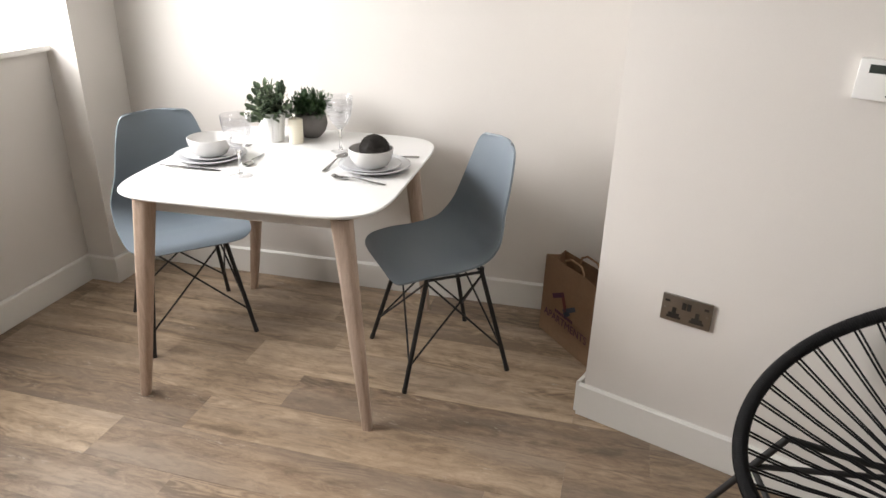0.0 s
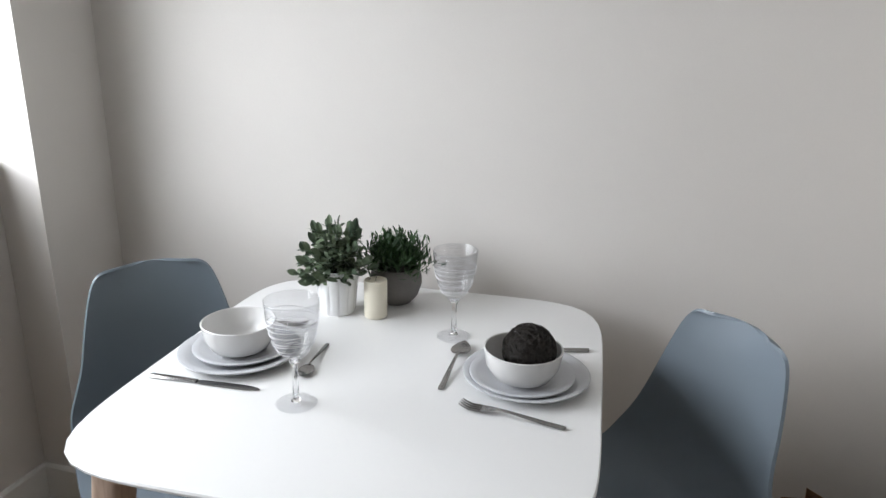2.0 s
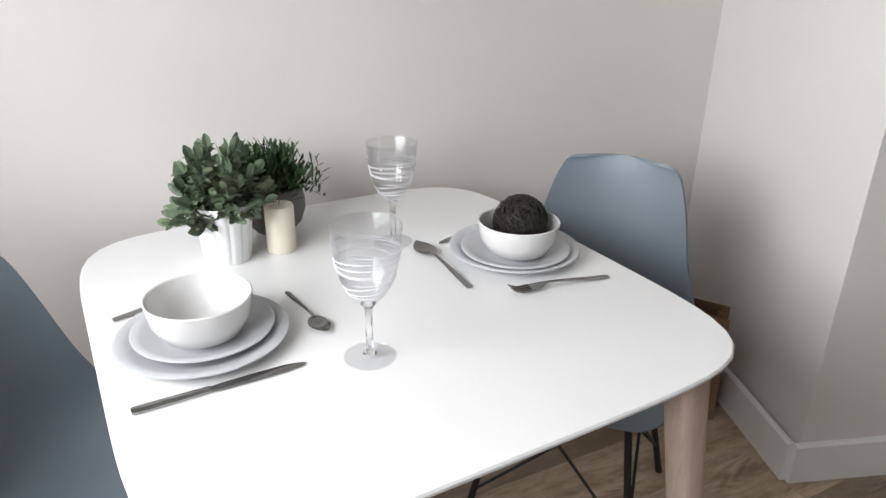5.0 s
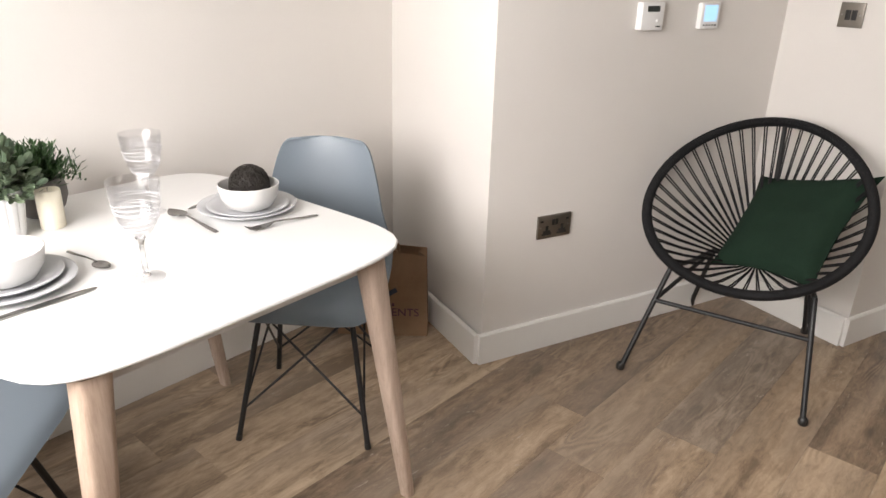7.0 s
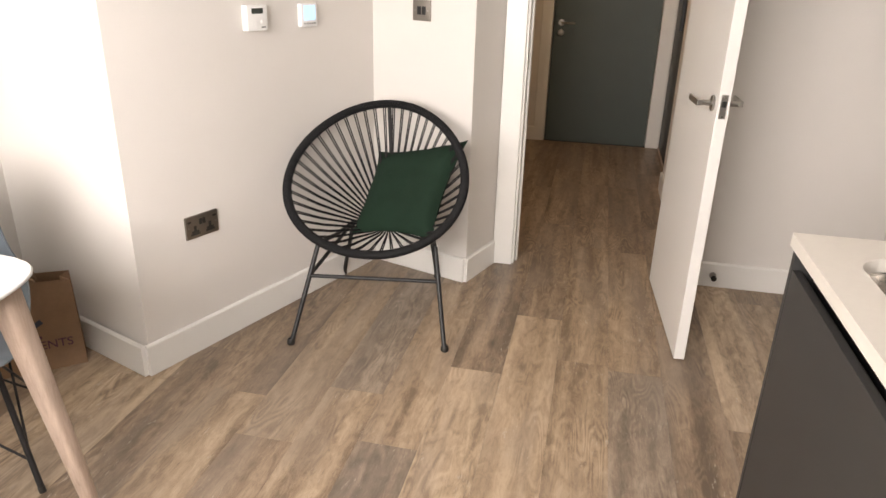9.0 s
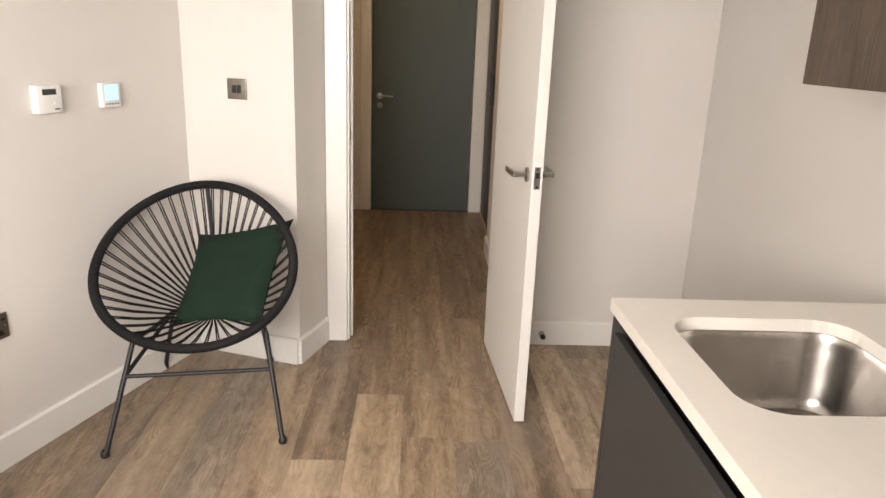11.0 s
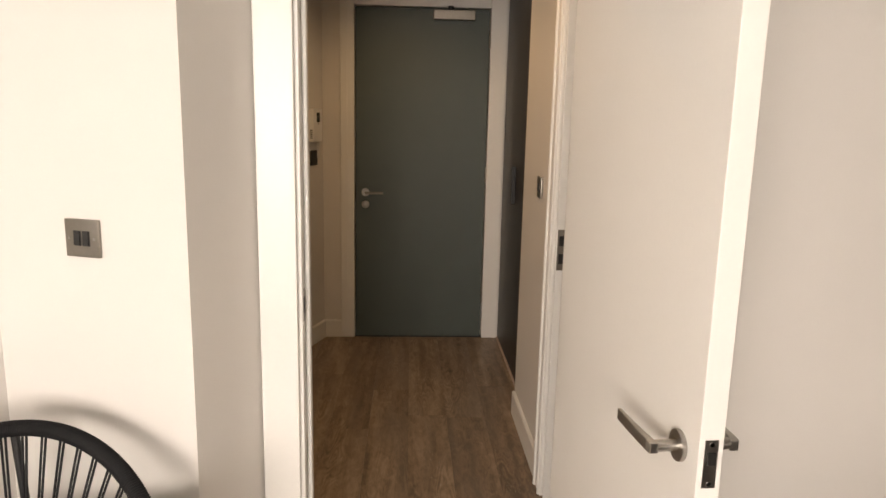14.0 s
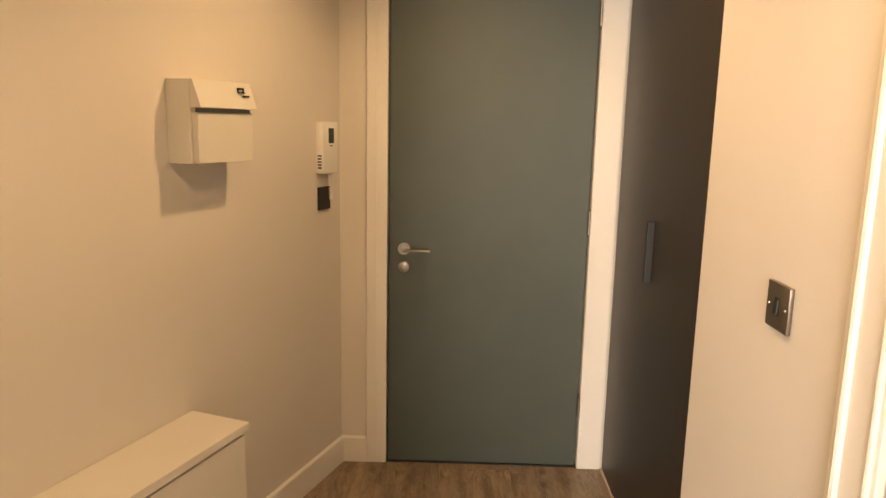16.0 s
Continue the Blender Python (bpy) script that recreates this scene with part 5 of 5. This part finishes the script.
def wall_unit(x0, x1):
    u = thing("wall_cabinet", "dark oak kitchen wall cabinet", "cabinet", pose((x0 + x1) / 2, -0.633, 1.365), "kitchen wall cabinets")
    w = (x1 - x0) / 2
    part("body", box(-w, w, 0.0, 0.308, 0, 0.72, 0.001), M_UPPER, u)
    part("door", box(-w + 0.001, w - 0.001, 0.310, 0.330, 0.0, 0.72, 0.0015), M_UPPER, u)
    return u


for x1 in (0.315, -0.288, -0.891, -1.494):
    wall_unit(max(x1 - 0.60, -1.98), x1)

# ---------------------------------------------------------------- switches, sockets, controls
def face_plate(name, label, category, origin, heading, w, h, kind_, group="", material=M_PLATE):
    """A plate on a wall: local x along the wall, y out of it, z up; origin is its lower left corner's foot."""
    u = thing(name, label, category, pose(*origin, 0, 0, heading), group)
    part("cover", bevel_all(box(0, w, 0.0005, 0.0095, 0, h), 0.003), material, u, "", True)
    for x in (0.012, w - 0.012):
        part("screw", moved(lathe([(0, 0.002), (0.0026, 0.0018), (0.0032, 0)], 12), pose(x, 0.0095, h * 0.5, -90)), M_STEEL, u)
    if kind_ == "double_socket":
        for cx in (w * 0.27, w * 0.73):
            s = part("socket_outlet", box(cx - 0.021, cx + 0.021, 0.0095, 0.0102, 0.012, 0.020), M_SOCK, u)
            part("pin_slot", box(cx - 0.016, cx + 0.016, 0.0102, 0.0106, 0.018, 0.030), M_SOCK, s)
            part("earth_slot", box(cx - 0.006, cx + 0.006, 0.0102, 0.0106, 0.030, 0.048), M_SOCK, s)
            part("indicator", box(cx + (0.016 if cx > w / 2 else -0.030), cx + (0.030 if cx > w / 2 else -0.016), 0.0095, 0.0105, 0.062, 0.069), M_SOCK, u)
        for cx in (w * 0.45, w * 0.55):
            part("rocker", box(cx - 0.006, cx + 0.006, 0.0095, 0.0125, 0.048, 0.070, 0.0012), M_SOCK, u)
    elif kind_ == "double_switch":
        for cx in (w * 0.37, w * 0.63):
            r = part("rocker", moved(box(-0.0075, 0.0075, 0.0, 0.004, -0.015, 0.015, 0.0012), pose(cx, 0.0095, h / 2, 4)), M_SOCK, u)
            part("surround", box(cx - 0.0095, cx + 0.0095, 0.0095, 0.0102, h / 2 - 0.017, h / 2 + 0.017), M_SOCK, u)
    elif kind_ == "single_switch":
        part("rocker", moved(box(-0.0075, 0.0075, 0.0, 0.004, -0.015, 0.015, 0.0012), pose(w / 2, 0.0095, h / 2, 4)), M_SOCK, u)
        part("surround", box(w / 2 - 0.0095, w / 2 + 0.0095, 0.0095, 0.0102, h / 2 - 0.017, h / 2 + 0.017), M_SOCK, u)
    elif kind_ == "media":
        part("insert", box(0.016, w - 0.016, 0.0095, 0.0115, 0.014, h - 0.014), M_SOCK, u)
        for k in range(2):
            part("jack", moved(lathe([(0.0, 0.004), (0.004, 0.004), (0.005, 0)], 14), pose(0.036 + 0.018 * k, 0.0115, h * 0.62, -90)), M_STEEL, u)
    return u


def on_skew(x):
    p = NOSE + D_ANG * ((x - NOSE.x) / D_ANG.x)
    return p.x, p.y


A_DEG = math.degrees(ANG)
# local y must point out of the wall: rotate by 180 so that x runs back along it
px, py = on_skew(0.641)
face_plate("double_socket", "pewter double socket with black inserts on the skewed wall", "socket", (px, py, 0.452), A_DEG + 180, 0.146, 0.086, "double_socket", "sockets")
W_DEG = math.degrees(math.atan(0.032))
face_plate("double_socket", "pewter double socket high on the wall", "socket", (-0.597, TABLE_WALL(-0.597), 1.500), W_DEG + 180, 0.146, 0.086, "double_socket", "sockets")
face_plate("media_outlet", "pewter media plate with a black insert high on the wall", "socket", (-0.788, TABLE_WALL(-0.788), 1.500), W_DEG + 180, 0.146, 0.086, "media", "sockets")
S_DEG = math.degrees(math.atan2(KNEE.y - NIB.y, KNEE.x - NIB.x))
sp_ = NIB.lerp(KNEE, (1.427 - NIB.y) / (KNEE.y - NIB.y))
face_plate("light_switch", "pewter double rocker light switch", "switch", (sp_.x, sp_.y, 1.178), S_DEG, 0.090, 0.086, "double_switch", "light switches")
face_plate("light_switch", "pewter single rocker light switch beside the bathroom doorway", "switch", (2.796, 0.19, 1.174), 0, 0.090, 0.088, "single_switch", "light switches")

px, py = on_skew(0.928)
th = thing("heating_controller", "white heating control box with a dark display", "thermostat", pose(px, py, 1.162, 0, 0, A_DEG + 180))
part("case", bevel_all(box(0, 0.100, 0.0005, 0.030, 0, 0.090), 0.004), M_WPLAST, th, "", True)
part("display", box(0.022, 0.078, 0.030, 0.0306, 0.060, 0.079), M_LCD, th)
part("button", moved(lathe([(0, 0.003), (0.005, 0.0025), (0.006, 0)], 16), pose(0.03, 0.030, 0.03, -90)), M_WPLAST, th)
part("badge_bar", box(0.012, 0.034, 0.030, 0.0304, 0.010, 0.014), M_LCD, th)
px, py = on_skew(1.196)
th = thing("room_thermostat", "white room thermostat with a lit pale blue screen", "thermostat", pose(px, py, 1.162, 0, 0, A_DEG + 180))
part("case", bevel_all(box(0, 0.092, 0.0005, 0.022, 0, 0.088), 0.004), M_WPLAST, th, "", True)
part("screen", box(0.014, 0.078, 0.022, 0.0228, 0.026, 0.080), M_BLUE, th, "lit pale blue screen")
for k in range(5):
    part("button", box(0.014 + 0.0145 * k, 0.020 + 0.0145 * k, 0.022, 0.0236, 0.010, 0.015), M_LCD, th)

dst = thing("door_stop_knob", "small steel and rubber doorstop on the skirting", "doorstop", pose(DOOR_X - SK_T, 0.060, 0.060, 0, -90, 0))
part("stem", lathe([(0, 0), (0.016, 0), (0.016, 0.004), (0.008, 0.006), (0.008, 0.035), (0, 0.035)], 20), M_STEEL, dst, "", True)
part("buffer", lathe([(0.0, 0.035), (0.013, 0.035), (0.013, 0.046), (0.010, 0.050), (0, 0.050)], 20), M_SOCK, dst, "", True)

# ---------------------------------------------------------------- hall things
def hall_wall(x):
    return HALL_L.y + (HALL_L.x - x) * 0.351


H_DEG = math.degrees(math.atan2(-0.351, 1))
cu = thing("consumer_unit", "cream-white steel fuse box with a sloping hood and flap", "fuse box", pose(3.828, hall_wall(3.828), 1.410, 0, 0, H_DEG + 180))
part("body", bevel_all(box(0, 0.262, 0.0005, 0.085, 0, 0.240), 0.002), M_CU, cu)
b = bmesh.new()
pr = [(0.0855, 0.160), (0.125, 0.160), (0.096, 0.240), (0.0855, 0.240)]
e0 = [b.verts.new((0.0, y, z)) for y, z in pr]
e1 = [b.verts.new((0.262, y, z)) for y, z in pr]
for i in range(4):
    j = (i + 1) % 4
    b.faces.new((e0[i], e0[j], e1[j], e1[i]))
b.faces.new(e0[::-1])
b.faces.new(e1)
bmesh.ops.recalc_face_normals(b, faces=b.faces)
part("hood", bevel_all(b, 0.0015), M_CU, cu)
part("flap", bevel_all(box(0.003, 0.257, 0.0865, 0.108, 0.0, 0.146), 0.003), M_CU, cu)
part("recess", box(0.004, 0.258, 0.0855, 0.1, 0.1475, 0.158), M_STEEL, cu)
for k, (x0, x1, z0, z1) in enumerate(((0.045, 0.075, 0.218, 0.223), (0.045, 0.075, 0.207, 0.211), (0.030, 0.058, 0.196, 0.201), (0.045, 0.048, 0.207, 0.223), (0.072, 0.075, 0.207, 0.223))):
    part("badge_bar", box(x0, x1, 0.099 + (0.240 - z1) * 0.36 , 0.1035 + (0.240 - z1) * 0.36, z0, z1), M_LCD, cu)

ph = thing("entry_phone", "white door-entry handset with a small dark screen", "intercom", pose(4.456, hall_wall(4.456), 1.330, 0, 0, H_DEG + 180))
part("case", bevel_all(box(0, 0.118, 0.0005, 0.036, 0, 0.205), 0.006), M_WPLAST, ph, "", True)
part("screen", box(0.034, 0.076, 0.036, 0.0366, 0.120, 0.180), M_LCD, ph)
part("speaker_bar", box(0.045, 0.065, 0.036, 0.0364, 0.108, 0.112), M_LCD, ph)
for k in range(5):
    part("grille_slot", box(0.1175, 0.1186, 0.010, 0.028, 0.02 + 0.012 * k, 0.026 + 0.012 * k), M_LCD, ph)
coil = []
for i in range(150):
    u = i / 149
    a = u * 2 * math.pi * 22
    cz = -0.005 - 0.105 * math.sin(math.pi * u)
    cx = 0.028 + 0.028 * u
    coil.append((cx + 0.005 * math.cos(a), 0.026 + 0.005 * math.sin(a), cz))
part("coiled_lead", tube(coil, 0.0017, 5), M_WPLAST, ph, "", True)
pl_ = thing("blank_plate", "dark blank plate under the entry phone", "socket", pose(4.437, hall_wall(4.437), 1.180, 0, 0, H_DEG + 180))
part("cover", bevel_all(box(0, 0.088, 0.0005, 0.010, 0, 0.094), 0.002), M_SOCK, pl_)

chest = thing("shoe_cabinet", "low white hall cabinet against the skewed wall", "cabinet", pose(3.625, hall_wall(3.625) - 0.0, 0, 0, 0, H_DEG + 180))
part("body", box(0.012, 1.19, 0.002, 0.195, 0.06, 0.598, 0.001), M_CHEST, chest)
part("top", box(0.0, 1.20, 0.002, 0.218, 0.5985, 0.625, 0.0015), M_CHEST, chest)
part("plinth", box(0.02, 1.18, 0.002, 0.17, 0.001, 0.0595), M_CHEST, chest)
for k in range(2):
    part("flap_door", box(0.014 + 0.59 * k, 0.598 + 0.59 * k, 0.196, 0.212, 0.065, 0.588, 0.0015), M_CHEST, chest)

cup = thing("hall_cupboard", "tall dark brown built-in hall cupboard", "cupboard", pose(3.94, 0.13, 0))
part("door", box(-0.650, 0.555, -0.020, 0.0, 0.022, CEIL - 0.01, 0.0015), M_CUP, cup, "tall flat dark brown door")
part("floor_bead", box(-0.650, 0.555, -0.030, 0.006, 0.001, 0.020, 0.003), M_LEG, cup, "oak floor bead under the door")
part("side_panel", box(-0.653, -0.651, -0.60, 0.0, 0.001, CEIL - 0.005, 0.001), M_CUP, cup)
part("bar_handle", box(-0.013, 0.013, 0.0005, 0.026, 1.010, 1.225, 0.003), M_BLACK, cup, "flat black bar handle")

# ---------------------------------------------------------------- bathroom through the doorway
van = thing("vanity_unit", "dark oak vanity unit under a white basin", "cabinet", pose(3.03, -0.35, 0))
part("body", box(-0.185, 0.180, -0.40, 0.36, 0.28, 0.818, 0.001), M_VANITY, van)
part("drawer", box(-0.203, -0.187, -0.398, 0.358, 0.595, 0.812, 0.0015), M_VANITY, van)
part("drawer", box(-0.203, -0.187, -0.398, 0.358, 0.29, 0.575, 0.0015), M_VANITY, van)
part("drawer_pull", box(-0.215, -0.204, -0.10, 0.02, 0.570, 0.582, 0.002), M_CHROME, van)
b = bmesh.new()
rings = []
for hx_, hy_, z, r in ((0.190, 0.385, 0.821, 0.012), (0.198, 0.392, 0.826, 0.015), (0.198, 0.392, 0.866, 0.015), (0.195, 0.389, 0.869, 0.014), (0.135, 0.345, 0.867, 0.03), (0.128, 0.338, 0.855, 0.03), (0.105, 0.300, 0.780, 0.04), (0.06, 0.24, 0.770, 0.03)):
    ox = -0.045 if hx_ < 0.15 else 0.0
    rings.append([b.verts.new((3.025 + ox + x, -0.37 + y, z)) for x, y in rounded_rect(hx_, hy_, r, 5)])
for r0, r1 in zip(rings, rings[1:]):
    for i in range(len(r0)):
        j = (i + 1) % len(r0)
        b.faces.new((r0[i], r0[j], r1[j], r1[i]))
b.faces.new(rings[0][::-1])
b.faces.new(rings[-1])
basin = tagged(part("washbasin", b, M_CERAM, None, "", True), "white ceramic washbasin on a dark vanity unit", "basin")
part("overflow", moved(lathe([(0, 0.003), (0.011, 0.003), (0.013, 0)], 18), pose(3.096, -0.33, 0.83, 0, -90, 0)), M_CHROME, basin, "", True)
tap = thing("basin_mixer_tap", "chrome single-lever basin mixer tap", "tap", pose(3.165, -0.315, 0.8695))
part("tap_body", lathe([(0, 0), (0.027, 0), (0.028, 0.004), (0.022, 0.008), (0.020, 0.05), (0.020, 0.098), (0.0215, 0.100), (0.0215, 0.136), (0.020, 0.139), (0, 0.140)], 28), M_CHROME, tap, "", True)
part("spout", tube([(0, 0, 0.072), (-0.05, -0.018, 0.066), (-0.100, -0.036, 0.052), (-0.118, -0.042, 0.040)], [0.015, 0.0145, 0.0135, 0.013], 14), M_CHROME, tap, "", True)
part("tap_lever", tube([(0, 0, 0.120), (-0.02, -0.022, 0.121), (-0.036, -0.040, 0.122)], [0.0065, 0.006, 0.006], 12), M_CHROME, tap, "chrome pin lever", True)
bt = thing("soap_bottle", "small bottle of yellow soap with a black cap", "bottle", pose(3.165, -0.545, 0.8695))
part("bottle", lathe([(0, 0), (0.023, 0), (0.025, 0.003), (0.025, 0.045), (0.014, 0.055), (0.014, 0.058), (0, 0.058)], 24), M_YELLOW, bt, "", True)
part("cap", lathe([(0, 0.0585), (0.017, 0.0585), (0.024, 0.095), (0.023, 0.097), (0, 0.097)], 24), M_SOCK, bt, "", True)
part("paper_label", lathe([(0.0253, 0.012), (0.0255, 0.013), (0.0255, 0.036), (0.0253, 0.037)], 24), M_PAPER, bt)
mc = thing("mirror_cabinet", "wall mirror with a black bottom edge above the basin", "mirror", pose(3.205, -0.42, 1.275))
part("back", box(-0.02, 0.012, -0.40, 0.36, 0.0, 0.75, 0.002), M_BLACK, mc)
part("mirror_glass", box(-0.026, -0.0205, -0.395, 0.355, 0.030, 0.745), M_MIRROR, mc)
part("ledge", box(-0.060, -0.0205, -0.40, 0.36, 0.0, 0.026, 0.002), M_BLACK, mc)
hk = thing("towel_peg", "chrome towel peg on the tiled wall", "hook", pose(3.219, -0.215, 1.075, 0, -90, 0))
part("peg", lathe([(0, 0), (0.024, 0), (0.024, 0.006), (0.012, 0.008), (0.012, 0.05), (0.024, 0.052), (0.024, 0.058), (0, 0.058)], 24), M_CHROME, hk, "", True)

# ---------------------------------------------------------------- ceiling lamps
for lx, ly in LIVING_SPOTS + HALL_SPOTS + [(2.5, -0.75)]:
    dl = thing("ceiling_downlight", "small round recessed ceiling downlight", "ceiling light", pose(lx, ly, CEIL), "ceiling downlights")
    part("rim", lathe([(0.034, 0.0), (0.046, -0.001), (0.046, -0.004), (0.034, -0.008), (0.034, -0.002)], 32), M_WPLAST, dl, "", True)
    part("lens", lathe([(0.0, -0.002), (0.033, -0.002), (0.033, 0.0), (0, 0.0)], 24), M_LAMP, dl)

# ---------------------------------------------------------------- bathroom tiles
tw = tagged(new("wall_tiling"), "large grey stone-effect wall tiles with dark joints", "tiles", kind="structure")
part("grout", box(3.2215, 3.2318, -1.79, 0.066, 0, CEIL - 0.002), M_GROUT, tw)
part("grout", box(DOOR_X2 + 0.004, DOOR_X2 + 0.014, -1.79, 0.066, 0, CEIL - 0.002), M_GROUT, tw)
for xx, first, pitch in ((3.2125, -0.332, 0.30), (DOOR_X2 + 0.015, -0.48, 0.34)):
    tile_me = mesh_of("tile", box(0, 0.008, 0.002, 0.918, 0.002, pitch - 0.002, 0.001), M_TILE)
    for r in range(9):
        z = first + pitch * r
        if z < -0.3 or z + pitch > CEIL:
            continue
        for k in range(2):
            t = new("tile", tile_me)
            t.parent = tw
            t.location = (xx, -1.78 + 0.92 * k, z)

# ---------------------------------------------------------------- floor planks
PW, PL = 0.1943, 1.232
plank_cache = {}
rng = random.Random(3)


def plank(x0, x1, y0, y1, tone):
    key = (round(x1 - x0, 3), round(y1 - y0, 3), tone)
    if key not in plank_cache:
        g = 0.00012
        lx_, ly_ = key[:2]
        bq = bmesh.new()
        top = [bq.verts.new(p) for p in ((g + 0.0002, g + 0.0002, 0), (lx_ - g - 0.0002, g + 0.0002, 0), (lx_ - g - 0.0002, ly_ - g - 0.0002, 0), (g + 0.0002, ly_ - g - 0.0002, 0))]
        mid = [bq.verts.new(p) for p in ((g, g, -0.0003), (lx_ - g, g, -0.0003), (lx_ - g, ly_ - g, -0.0003), (g, ly_ - g, -0.0003))]
        low = [bq.verts.new((v.co.x, v.co.y, -0.005)) for v in mid]
        bq.faces.new(top)
        for a, c in ((top, mid), (mid, low)):
            for i in range(4):
                j = (i + 1) % 4
                bq.faces.new((a[i], c[i], c[j], a[j]))
        bmesh.ops.recalc_face_normals(bq, faces=bq.faces)
        plank_cache[key] = mesh_of("plank", bq, M_PLANKS[tone])
    ob = new("plank", plank_cache[key])
    ob.parent = floor
    ob.location = (x0, y0, 0)


# planks whose tone stands out: (row, place counted from the joint named above)
TONES = {(0, -1): 0, (0, 0): 2, (2, 0): 3, (2, -1): 1, (3, -1): 2, (1, -1): 3, (3, 0): 1, (1, 0): 1, (5, -1): 2, (5, 0): 1, (4, 0): 1, (-1, -1): 1, (-2, -1): 1, (-2, -2): 1, (-3, -1): 3, (6, 0): 0, (7, 0): 0, (0, 1): 2, (0, 2): 2}
JOINTS = {0: 0.631, 1: 0.126, 2: 0.39, 3: 0.065, 4: -0.95, 5: 0.535, 6: -0.95, 7: -0.665, -1: 1.12, -2: 2.02, -3: 0.76}
for row in range(-9, 11):
    y0 = 0.932 + PW * row
    y1 = y0 + PW
    x = JOINTS.get(row, rng.uniform(-1, 1)) - PL * 6
    lo, hi = -2.0, 4.6
    if y1 < 0.08:
        hi = 1.70 if y0 > -0.7 else 3.2
        lo = -2.0 if y0 > -0.7 else 1.78
    while x < hi:
        a, c = max(x, lo), min(x + PL, hi)
        if c - a > 0.02:
            plank(a, c, y0, y1, TONES.get((row, int(round((x - JOINTS.get(row, 0)) / PL))), rng.choice((0, 1, 1, 1, 1, 2, 2, 3) if c < 2.2 else (1, 2, 2, 2))))
        x += PL
